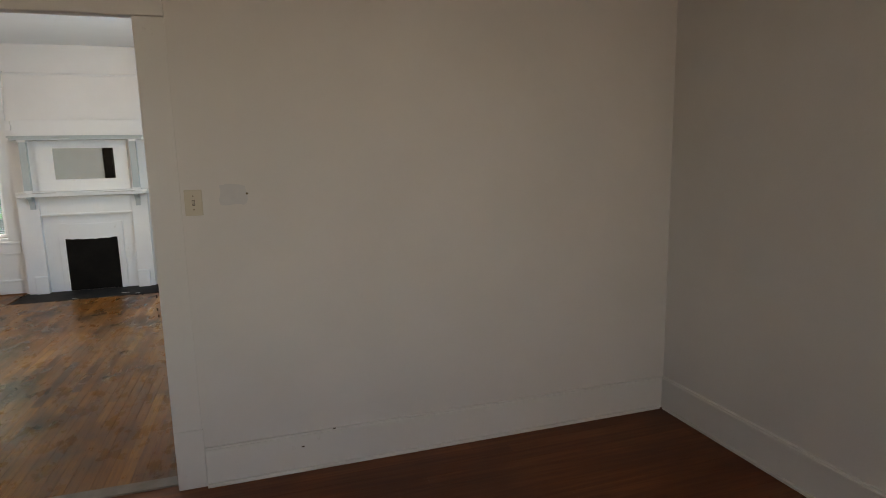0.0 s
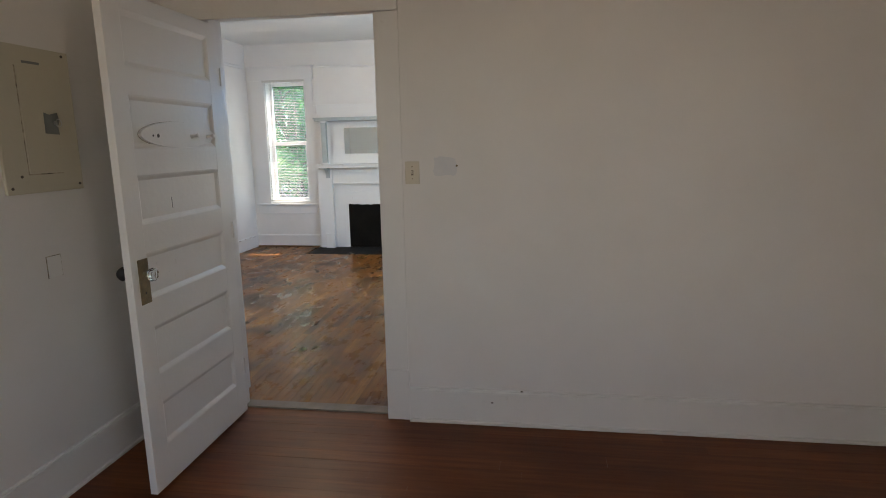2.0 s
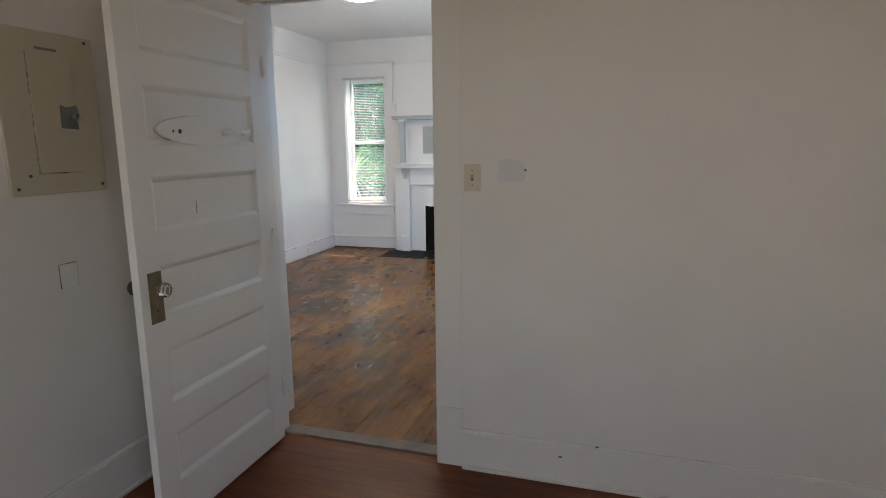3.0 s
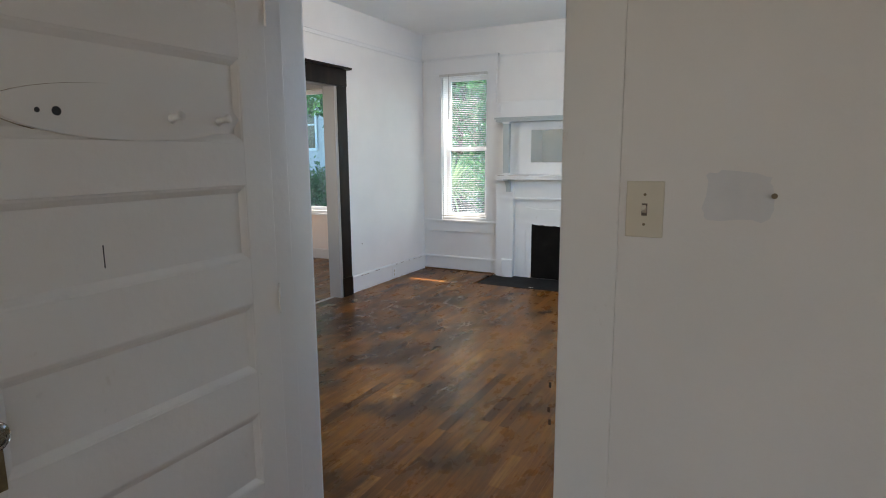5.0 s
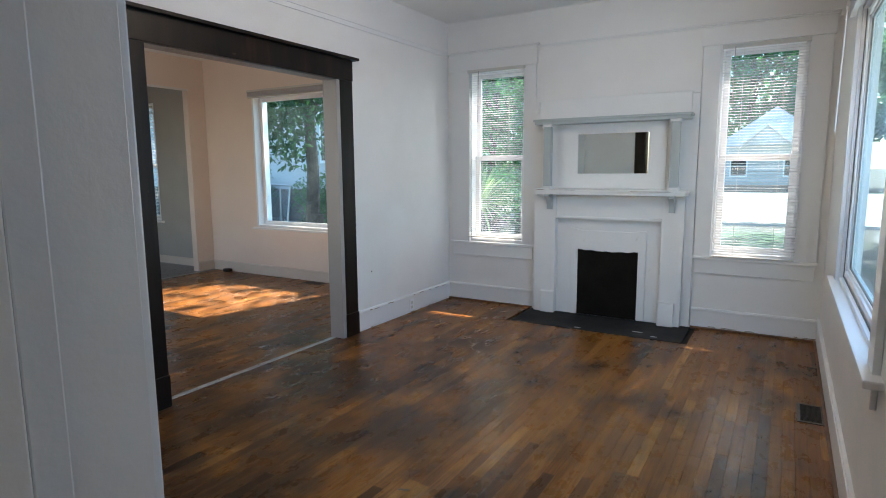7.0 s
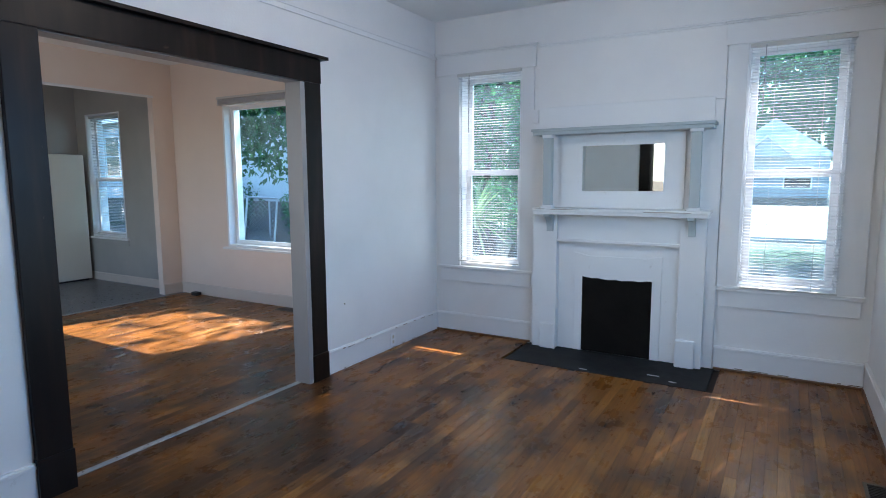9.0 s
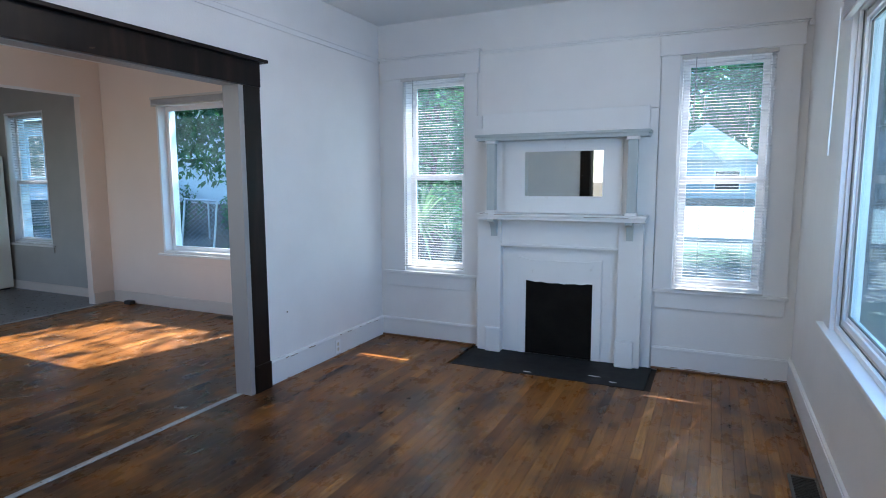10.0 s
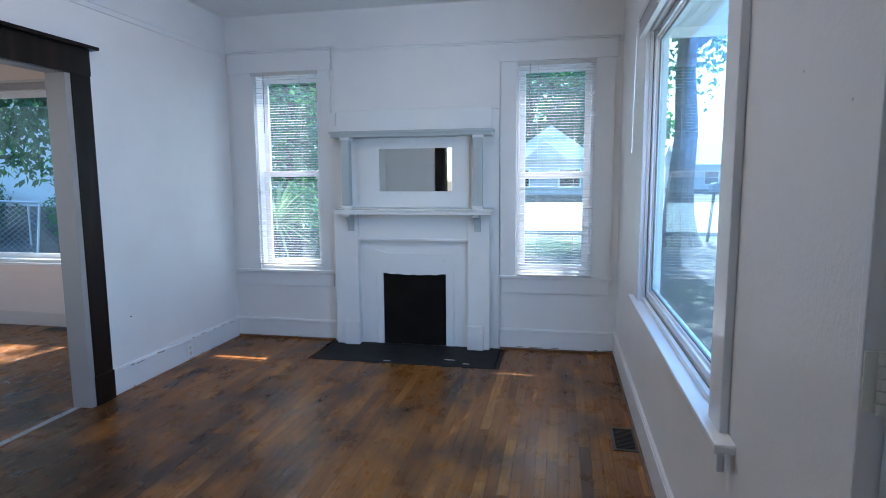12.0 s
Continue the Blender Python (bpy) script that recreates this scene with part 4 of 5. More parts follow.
# ---- blinds ----
def slat_mesh(width, holes):
    """A thin bowed slat with a punched slot at each lift cord."""
    bm = bmesh.new()
    xs = sorted([-width / 2, width / 2] + [h + d for h in holes for d in (-0.002, 0.002)])
    us = [-0.5, -0.2, 0.0, 0.2, 0.5]
    grid = [[bm.verts.new((x, u * 0.025, 0.0022 * (1 - 4 * u * u))) for x in xs] for u in us]
    for i in range(4):
        for k in range(len(xs) - 1):
            if k % 2 and i in (1, 2):
                continue
            bm.faces.new((grid[i][k], grid[i][k + 1], grid[i + 1][k + 1], grid[i + 1][k]))
    bmesh.ops.solidify(bm, geom=bm.faces[:], thickness=0.0006)
    return mesh_of("slat", bm, SLAT)


def blind(x0, x1, y, ztop, zbot, tilt, label, pitch=0.0225, wand=None, cord=True):
    at = ((x0 + x1) / 2, y, ztop)
    b = thing("window_blind", label, "blind", at, group="window blinds")
    put("headrail", boxes((x0, x1, y - 0.018, y + 0.018, ztop - 0.028, ztop), bevel=0.002), BLIND_RAIL, b, at, "white painted steel headrail")
    cords = (x0 + 0.165 - at[0], x1 - 0.165 - at[0])
    me = slat_mesh(x1 - x0 - 0.012, cords)
    n = int((ztop - 0.045 - zbot - 0.02) / pitch)
    rng = random.Random(4)
    for i in range(n):
        s = new("slat", me)
        s.parent = b
        s.matrix_basis = pose(rng.uniform(-0.001, 0.001), 0, -0.045 - i * pitch, tilt + rng.uniform(-2, 2), rng.uniform(-0.12, 0.12), 0)
    put("bottom_rail", boxes((x0 + 0.008, x1 - 0.008, y - 0.012, y + 0.012, zbot, zbot + 0.014), bevel=0.003), BLIND_RAIL, b, at)
    for x in (x0 + 0.165, x1 - 0.165):
        bm = bmesh.new()
        tube(bm, (x, y - 0.0135, zbot), (x, y - 0.0135, ztop - 0.02), 0.0007, 0.0007, 5)
        tube(bm, (x, y + 0.0135, zbot), (x, y + 0.0135, ztop - 0.02), 0.0007, 0.0007, 5)
        put("ladder_string", bm, BLIND_RAIL, b, at)
    if wand:
        bm = bmesh.new()
        tube(bm, (wand[0], y - 0.026, ztop - 0.02), (wand[0] - 0.004, y - 0.03, wand[1]), 0.0032, 0.0032, 6)
        put("wand", bm, mottled("wand_plastic", [(0.3, (0.25, 0.26, 0.27)), (0.7, (0.32, 0.33, 0.34))], 9, 0.3), b, at, "grey plastic tilt wand")
    return b


BLIND_RAIL = Mat("blind_rail", (0.58, 0.57, 0.54), 0.4).m
blind(WIN_L[0] - 0.003, WIN_L[1] + 0.003, FIRE - 0.012 - 0.03, 2.434, 0.700, 1, "white vinyl venetian blind lowered over a window", wand=(-3.30, 1.9))
blind(WIN_R[0] + 0.015, WIN_R[1] + 0.012, FIRE - 0.012 - 0.03, 2.422, 0.655, 1, "white vinyl venetian blind lowered over a window", wand=(-0.94, 1.93))
blind(WIN_K[0] + 0.03, WIN_K[1] - 0.03, FIRE + 0.02, 2.41, 0.70, -12, "white vinyl venetian blind in the kitchen window")


def raised_blind(axis, u0, u1, p, ztop, label, drop):
    """A blind drawn up to a stack of slats under its headrail."""
    def b3(a, b, d, z0, z1, bev):
        return boxes((a, b, p - d, p + d, z0, z1) if axis == "y" else (p - d, p + d, a, b, z0, z1), bevel=bev)
    at = ((u0 + u1) / 2, p, ztop) if axis == "y" else (p, (u0 + u1) / 2, ztop)
    b = thing("window_blind", label, "blind", at, group="window blinds")
    put("headrail", b3(u0, u1, 0.018, ztop - 0.028, ztop, 0.002), BLIND_RAIL, b, at)
    k = 0
    z = ztop - 0.032
    while z > ztop - drop:
        d = 0.012 + 0.0012 * (k % 3)
        vs = (u0 + 0.01, u1 - 0.01, p - d, p + d, z - 0.0025, z) if axis == "y" else (p - d, p + d, u0 + 0.01, u1 - 0.01, z - 0.0025, z)
        put("slat", boxes(vs), SLAT, b, at)
        z -= 0.0036
        k += 1
    put("bottom_rail", b3(u0 + 0.008, u1 - 0.008, 0.013, z - 0.016, z - 0.002, 0.003), BLIND_RAIL, b, at)
    return b, at


raised_blind("y", WIN_D[0] - 0.05, WIN_D[1] + 0.05, FIRE - 0.052, 2.47, "dusty white venetian blind drawn up above the window", 0.085)
b, at = raised_blind("x", WIN_P[0] - 0.02, WIN_P[1] + 0.02, LIV_R - 0.048, 2.36, "white venetian blind drawn up over the picture window", 0.10)
bm = bmesh.new()
tube(bm, (LIV_R - 0.075, WIN_P[1] - 0.02, 2.30), (LIV_R - 0.085, WIN_P[1] - 0.02, 1.62), 0.0035, 0.0035, 6)
put("wand", bm, VINYL, b, at, "white plastic tilt wand")

# ---- front door beside the picture window ----
AT = (LIV_R, FRONT[1], 0)
front = thing("door_4", "closed white painted front door in a white casing", "door", AT, kind="structure")
put("side_casing", boxes((LIV_R - 0.012, LIV_R, FRONT[0] - 0.08, FRONT[0], 0, FRONT[3] + 0.03), bevel=0.003), TRIM, front, AT)
put("head_casing", boxes((LIV_R - 0.014, LIV_R, FRONT[0] - 0.08, FRONT[1] + 0.03, FRONT[3] + 0.03, FRONT[3] + 0.12), bevel=0.003), TRIM, front, AT)
put("jamb", boxes((LIV_R - 0.002, LIV_R + 0.083, FRONT[1] - 0.02, FRONT[1], 0, FRONT[3]), bevel=0.003), TRIM, front, AT)
put("jamb", boxes((LIV_R, LIV_R + 0.083, FRONT[0], FRONT[0] + 0.02, 0, FRONT[3])), TRIM, front, AT)
put("door_slab", boxes((LIV_R + 0.034, LIV_R + 0.078, FRONT[0] + 0.023, FRONT[1] - 0.026, 0.01, FRONT[3] - 0.01), bevel=0.003), TRIM, front, AT)
for z in (0.28, 1.16, 1.82):
    bm = bmesh.new()
    for k in range(5):
        zz = z - 0.05 + k * 0.0202
        tube(bm, (LIV_R + 0.026, FRONT[1] - 0.028, zz), (LIV_R + 0.026, FRONT[1] - 0.028, zz + 0.0185), 0.008, 0.008, 10)
    box(bm, LIV_R + 0.030, LIV_R + 0.0345, FRONT[1] - 0.064, FRONT[1] - 0.028, z - 0.05, z + 0.05, 0.001)
    box(bm, LIV_R + 0.001, LIV_R + 0.026, FRONT[1] - 0.0235, FRONT[1] - 0.0195, z - 0.05, z + 0.05, 0.001)
    put("hinge", bm, ENAMEL, front, AT, "cream painted butt hinge")

# ---- mantel and fireplace ----
AT = (-1.93, FIRE, 0)
mantel = thing("fireplace_mantel", "white painted wooden mantel with two shelves and a mirror", "fireplace", AT)
FM = FIRE - 0.045
put("backing", holed("y", FM, FIRE - 0.001, -2.685, -1.190, 0.001, 2.05, [(-2.245, -1.605, -1, 0.80)]), TRIM, mantel, AT)
for a, b, c, d in ((-2.645, -2.43, -2.565, -2.423), (-1.447, -1.262, -1.452, -1.308)):
    put("pilaster", boxes((a, b, 8.115, FM, 0.008, 1.17), bevel=0.004), TRIM, mantel, AT)
    put("plinth_block", boxes((c, d, 8.085, 8.116, 0.006, 0.225), bevel=0.012), TRIM, mantel, AT)
put("frieze", boxes((-2.43, -1.447, 8.145, FM, 0.965, 1.17), bevel=0.004), TRIM, mantel, AT)
put("frieze_moulding", boxes((-2.43, -1.447, 8.123, 8.145, 0.945, 0.968), bevel=0.005), TRIM, mantel, AT)


def shelf(z0, z1, x0, x1, front_y):
    bm = bmesh.new()
    box(bm, x0, x1, front_y, FM, z1 - 0.022, z1, 0.004)
    box(bm, x0 + 0.012, x1 - 0.012, front_y + 0.012, FM, z0, z1 - 0.022, 0.004)
    return bm


put("lower_shelf", shelf(1.18, 1.232, -2.61, -1.232, 7.985), TRIM, mantel, AT, "worn white painted mantel shelf")
put("upper_shelf", shelf(1.835, 1.885, -2.63, -1.225, 8.0), GREY_TRIM, mantel, AT, "pale grey painted upper shelf")
put("top_board", boxes((-2.625, -1.25, FM - 0.018, FM, 1.885, 2.075), bevel=0.004), TRIM, mantel, AT)
put("end_block", boxes((-2.682, -2.627, FM - 0.03, FM, 1.95, 2.06), bevel=0.004), TRIM, mantel, AT)
for a, b in ((-2.527, -2.458), (-1.385, -1.315)):
    put("column", boxes((a, b, 8.02, 8.085, 1.255, 1.812), bevel=0.003), GREY_TRIM, mantel, AT)
    put("column_base", boxes((a - 0.01, b + 0.01, 8.01, 8.095, 1.232, 1.255), bevel=0.003), TRIM, mantel, AT)
    put("column_cap", boxes((a - 0.01, b + 0.01, 8.01, 8.095, 1.812, 1.835), bevel=0.003), TRIM, mantel, AT)
put("mirror_board", holed("y", FM - 0.022, FM, -2.42, -1.44, 1.235, 1.833, [(-2.238, -1.592, 1.374, 1.742)]), TRIM, mantel, AT)
bm = boxes((-2.238, -1.592, FM - 0.0115, FM - 0.001, 1.374, 1.742))
put("mirror", bm, MIRROR, mantel, AT, "old rectangular mirror")
for c in (-2.485, -1.362):
    bm = bmesh.new()
    pts = [(0, 0), (0.115, 0), (0.115, -0.02)]
    for i in range(1, 9):
        a = math.pi / 2 * i / 8
        pts.append((0.115 - 0.085 * math.sin(a), -0.02 - 0.115 * (1 - math.cos(a))))
    pts += [(0.03, -0.148), (0, -0.15)]
    extrude_profile(bm, [(x, z) for x, z in pts], Matrix.Translation((c + 0.025, 8.115, 1.18)) @ pose(0, 0, 0, 0, 0, -90), -0.05)
    put("bracket", bm, GREY_TRIM, mantel, AT, "pale grey painted curved bracket")
# plastered surround, wavy above the firebox
SURF = FM - 0.014
put("surround_side", boxes((-2.29, -2.22, SURF, FM, 0.006, 0.69), bevel=0.006), TRIM, mantel, AT)
put("surround_side", boxes((-1.652, -1.58, SURF, FM, 0.006, 0.69), bevel=0.006), TRIM, mantel, AT)
bm = bmesh.new()
pts = [(-2.29, 0.855)]
for i in range(1, 12):
    x = -2.29 + 0.71 * i / 12
    pts.append((x, 0.832 + (0.014 if i in (1, 11) else 0.006 * math.sin(i * 1.7) * 0.4)))
pts += [(-1.58, 0.85), (-1.58, 0.68)]
for i in range(0, 13):
    x = -1.645 - 0.585 * i / 12
    pts.append((x, 0.652 - 0.012 * math.sin(math.pi * i / 12) + 0.004 * math.sin(i * 2.3)))
pts.append((-2.29, 0.68))
extrude_profile(bm, pts, pose(0, SURF - 0.004, 0), 0.018)
put("surround_head", bm, TRIM, mantel, AT, "uneven white painted plaster over the firebox")
put("fire_board", boxes((-2.25, -1.60, FM + 0.006, FIRE + 0.02, 0.006, 0.80)), SOOT, mantel, AT, "black board closing the firebox")
bm = bmesh.new()
box(bm, -2.685, -1.172, 7.645, FM + 0.004, -0.010, 0.006, 0.003)
tagged(part("hearth_slab", bm, SLATE), "worn dark grey slate hearth slab set in the floor", "hearth")

# ---- small fixtures of the living room ----
AT = (LIV_L, 7.45, 0.07)
outlet = thing("wall_outlet", "white wall outlet in the chipped baseboard", "outlet", AT)
put("plate", boxes((LIV_L + 0.0185, LIV_L + 0.024, 7.412, 7.482, 0.02, 0.134), bevel=0.002), VINYL, outlet, AT)
for z in (0.055, 0.10):
    put("socket", boxes((LIV_L + 0.024, LIV_L + 0.0252, 7.434, 7.460, z - 0.014, z + 0.014), bevel=0.0004), BEIGE, outlet, AT)


def floor_vent(x0, x1, y0, y1, label):
    at = ((x0 + x1) / 2, (y0 + y1) / 2, 0)
    v = thing("floor_vent", label, "vent", at, group="floor vents")
    bm = bmesh.new()
    for s in ((x0, x0 + 0.016, y0, y1), (x1 - 0.016, x1, y0, y1), (x0 + 0.016, x1 - 0.016, y0, y0 + 0.018), (x0 + 0.016, x1 - 0.016, y1 - 0.018, y1)):
        box(bm, *s, 0.0005, 0.006, 0.0015)
    put("frame", bm, RUST, v, at)
    put("duct", boxes((x0 + 0.014, x1 - 0.014, y0 + 0.016, y1 - 0.016, 0.0006, 0.0012)), BLACK, v, at, "dark duct below")
    n = 16
    for i in range(n):
        y = y0 + 0.024 + (y1 - y0 - 0.048) * i / (n - 1)
        put("louvre", boxes((x0 + 0.016, x1 - 0.016, y - 0.0016, y + 0.0016, 0.0013, 0.0045)), LOUVRE, v, at)
    return v


floor_vent(-0.372, -0.235, 6.41, 6.71, "brown metal floor register beside the wall")
floor_vent(-5.75, -5.45, 8.02, 8.13, "brown metal floor register under the window")
bm = boxes((-7.33, -7.22, 8.09, 8.165, 0, 0.045), bevel=0.008)
tagged(part("cable_box", bm, BLACK), "small dark box on the dining room floor", "box")
for y, z in ((6.832, 0.512),):
    bm = bmesh.new()
    tube(bm, (LIV_L, y, z), (LIV_L + 0.006, y, z), 0.006, 0.005, 8)
    tagged(part("screw", bm, BRASS), "small dark screw stuck in white paint", "screw")
bm = bmesh.new()
tube(bm, (LIV_L + 0.024, 5.72, 2.275), (LIV_L + 0.033, 5.72, 2.275), 0.006, 0.006, 8)
tagged(part("nail_head", bm, BRASS), "brass nail head in the dark casing", "nail")

# lit flush lamp in the middle of the living room ceiling
AT = (-1.97, 5.67, LIV_H)
lamp = thing("ceiling_light", "lit round white glass flush ceiling light", "ceiling light", AT)
bm = bmesh.new()
lathe(bm, pose(-1.97, 5.67, 2.915), [(0.10, 0.0), (0.155, 0.004), (0.160, 0.024)], 32)
put("base_plate", bm, VINYL, lamp, AT, "", True)
glow = Mat("lit_lamp_glass", (0.9, 0.88, 0.82), 0.3)
glow.b.inputs["Emission Color"].default_value = (1.0, 0.86, 0.70, 1)
glow.b.inputs["Emission Strength"].default_value = 10.0
bm = bmesh.new()
lathe(bm, pose(-1.97, 5.67, 2.805), [(0.012, 0.0), (0.07, 0.006), (0.125, 0.024), (0.165, 0.062), (0.178, 0.108)], 32)
put("glass_bowl", bm, glow.m, lamp, AT, "glowing white glass bowl", True)
bm = bmesh.new()
lathe(bm, pose(-1.97, 5.67, 2.787), [(0.005, 0.0), (0.009, 0.006), (0.012, 0.018)], 12)
put("finial", bm, BRASS, lamp, AT, "small brass finial", True)

# paint worn off the baseboards and the mantel's foot
BARE = mottled("bare_old_wood", [(0.35, (0.10, 0.06, 0.035)), (0.65, (0.34, 0.25, 0.17))], 30, 0.85)
rng = random.Random(17)
for i in range(16):
    y = rng.uniform(6.7, 8.1)
    z = rng.choice((0.004, 0.004, 0.178))
    l, h = rng.uniform(0.015, 0.07), rng.uniform(0.003, 0.008)
    x = LIV_L + (0.0181 if z < 0.1 else 0.0241)
    z = z if z < 0.1 else 0.165 + rng.uniform(-0.002, 0.006)
    tagged(part("paint_chip", boxes((x - 0.001, x + 0.0006, y, y + l, z, z + h)), BARE), "bare wood where white baseboard paint has chipped", "paint chip", "chips in the baseboard")
for i in range(9):
    x = rng.uniform(-1.15, -0.3)
    l, h = rng.uniform(0.02, 0.09), rng.uniform(0.003, 0.007)
    y = FIRE - 0.0181
    tagged(part("paint_chip", boxes((x, x + l, y - 0.0006, y + 0.001, 0.020, 0.020 + h)), BARE), "bare wood where white baseboard paint has chipped", "paint chip", "chips in the baseboard")
for a, b, z in ((-2.45, -2.20, 1.222), (-1.70, -1.36, 1.215), (-2.58, -2.50, 1.224)):
    tagged(part("paint_chip", boxes((a, b, 7.9843, 7.986, z, z + 0.0035)), BARE), "worn line along the mantel shelf's front edge", "paint chip")
for x, y, w in ((-1.55, 7.80, 0.05), (-1.40, 7.72, 0.03), (-2.05, 7.69, 0.035)):
    bm = bmesh.new()
    extrude_profile(bm, [(-w, -0.008), (-w * 0.3, -0.013), (w * 0.8, -0.006), (w, 0.006), (0, 0.012), (-w * 0.8, 0.008)], pose(x, y, 0.0062, 90, 0, 0), -0.0012)
    tagged(part("plaster_crumb", bm, PLASTER), "small pale plaster crumb on the slate hearth", "debris")

bm = bmesh.new()
extrude_profile(bm, [(-0.030, -0.004), (-0.008, -0.010), (0.022, -0.006), (0.034, 0.004), (0.010, 0.009), (-0.020, 0.006)], pose(-1.90, 4.715, 0.004, 84, 0, 25), -0.0015)
tagged(part("dry_leaf", bm, BARK), "small dry brown leaf lying on the oak floor", "leaf")
for y, z in ((4.591, 1.69), (4.379, 1.609)):
    bm = bmesh.new()
    tube(bm, (LIV_R + 0.001, y, z), (LIV_R - 0.0015, y, z), 0.0035, 0.0025, 8)
    tagged(part("nail_head", bm, PLASTER), "tiny painted nail head in the wall", "nail")

# ---- kitchen ----
AT = (-9.8, 7.9, 0)
fridge = thing("refrigerator", "cream white refrigerator beside the kitchen window", "refrigerator", AT)
put("body", boxes((-9.93, -9.70, 7.30, 8.14, 0.03, 1.86), bevel=0.012), ENAMEL, fridge, AT)
put("foot", boxes((-9.90, -9.73, 7.34, 8.10, 0.004, 0.03)), BLACK, fridge, AT, "dark base under the refrigerator")
structure("trim_kitchen_strip", boxes((-7.585, -7.545, 4.0, 7.93, 0.004, 0.010), bevel=0.003), STRIP, "worn metal strip between kitchen and dining floors", "trim")
structure("trim_kitchen_head", boxes((DIN_L, DIN_L + 0.012, 4.0, 7.94, 2.50, 2.53), bevel=0.003), TRIM, "white painted edge over the kitchen opening", "trim")

# ---- outdoors ----
GZ = -0.45


def ground_mesh():
    bm = bmesh.new()
    n = 60
    grid = []
    for i in range(n + 1):
        row = []
        for j in range(n + 1):
            u, v = (i / n) * 2 - 1, (j / n) * 2 - 1
            x, y = math.copysign(abs(u) ** 2.4, u) * 400 - 3, math.copysign(abs(v) ** 2.4, v) * 400 + 8
            d = max(0, math.hypot(x + 3, y - 8) - 12)
            row.append(bm.verts.new((x, y, GZ + min(0.1, d * 0.01) * noise.noise(Vector((x * 0.2, y * 0.2, 0))))))
        grid.append(row)
    for i in range(n):
        for j in range(n):
            bm.faces.new((grid[i][j], grid[i + 1][j], grid[i + 1][j + 1], grid[i][j + 1]))
    return bm


structure("ground", ground_mesh(), GROUND, "shaded lawn with grass and dry leaf litter", "ground", True)
structure("road", boxes((-11, 160, 23.5, 47, GZ - 0.2, GZ + 0.12)), CONCRETE, "sunlit pale concrete road and forecourt", "road")


def leaf_cloud(rng, clumps, per, size, spread, droop=0.0):
    """Leaves as small bent blades scattered in clumps: vertices and faces for one mesh."""
    vs, fs = [], []
    for c, r in clumps:
        for _ in range(per):
            d = Vector((rng.gauss(0, 1), rng.gauss(0, 1), rng.gauss(0, 0.8)))
            d *= r * (0.35 + 0.65 * rng.random() ** 0.4) / max(d.length, 0.01)
            p = c + d
            l = size * rng.uniform(0.6, 1.3)
            ax = Vector((rng.uniform(-1, 1), rng.uniform(-1, 1), rng.uniform(-1, 0.5) - droop)).normalized()
            sd = ax.cross(Vector((rng.uniform(-1, 1), rng.uniform(-1, 1), rng.uniform(-1, 1)))).normalized()
            k = len(vs)
            w = l * spread
            up = ax.cross(sd) * l * 0.10
            vs += [p, p + ax * l * 0.45 + sd * w + up, p + ax * l, p + ax * l * 0.45 - sd * w + up]
            fs += [(k, k + 1, k + 2), (k, k + 2, k + 3)]
    return vs, fs


def tree(name, at, height, trunk_r, crown_c, crown_r, clumps, per, leaf, mat, label, seed, spread=0.26, lean=(0, 0)):
    rng = random.Random(seed)
    t = thing(name, label, "tree", at)
    base = Vector(at)
    bm = bmesh.new()
    top = base + Vector((lean[0], lean[1], height * 0.8))
    prev, steps = base - Vector((0, 0, 0.2)), 7
    tube(bm, prev, base + Vector((0, 0, 0.25)), trunk_r * 2.1, trunk_r * 1.45, 14)
    tube(bm, base + Vector((0, 0, 0.25)), base + Vector((0, 0, 0.9)), trunk_r * 1.45, trunk_r * 1.1, 14)
    for i in range(1, steps + 1):
        k = i / steps
        nxt = base.lerp(top, k) + Vector((rng.uniform(-0.1, 0.1), rng.uniform(-0.1, 0.1), 0)) * (k < 1)
        r0 = trunk_r * (1.35 if i == 1 else 1.0 - 0.75 * (i - 1) / steps)
        tube(bm, prev, nxt, r0, trunk_r * (1.0 - 0.75 * i / steps), 12)
        prev = nxt
    balls = []
    for i in range(clumps):
        d = Vector((rng.gauss(0, 1), rng.gauss(0, 1), rng.gauss(0, 1)))
        d = d / max(d.length, 0.01) * (0.35 + 0.65 * rng.random() ** 0.5)
        c = Vector(crown_c) + Vector((d.x * crown_r[0], d.y * crown_r[1], d.z * crown_r[2]))
        balls.append((c, crown_r[0] * rng.uniform(0.16, 0.30)))
        if i % 3 == 0:
            s = base.lerp(top, rng.uniform(0.45, 0.95))
            tube(bm, s, s.lerp(c, 0.55) + Vector((0, 0, 0.1)), trunk_r * 0.28, trunk_r * 0.14, 6)
            tube(bm, s.lerp(c, 0.55) + Vector((0, 0, 0.1)), c, trunk_r * 0.14, trunk_r * 0.04, 6)
    put("trunk", bm, BARK, t, at)
    vs, fs = leaf_cloud(rng, [(c - base, r) for c, r in balls], per, leaf, spread, 0.3)
    me = bpy.data.meshes.new("crown")
    me.from_pydata(vs, [], fs)
    me.materials.append(mat)
    c = new("crown", me)
    c.parent = t
    return t


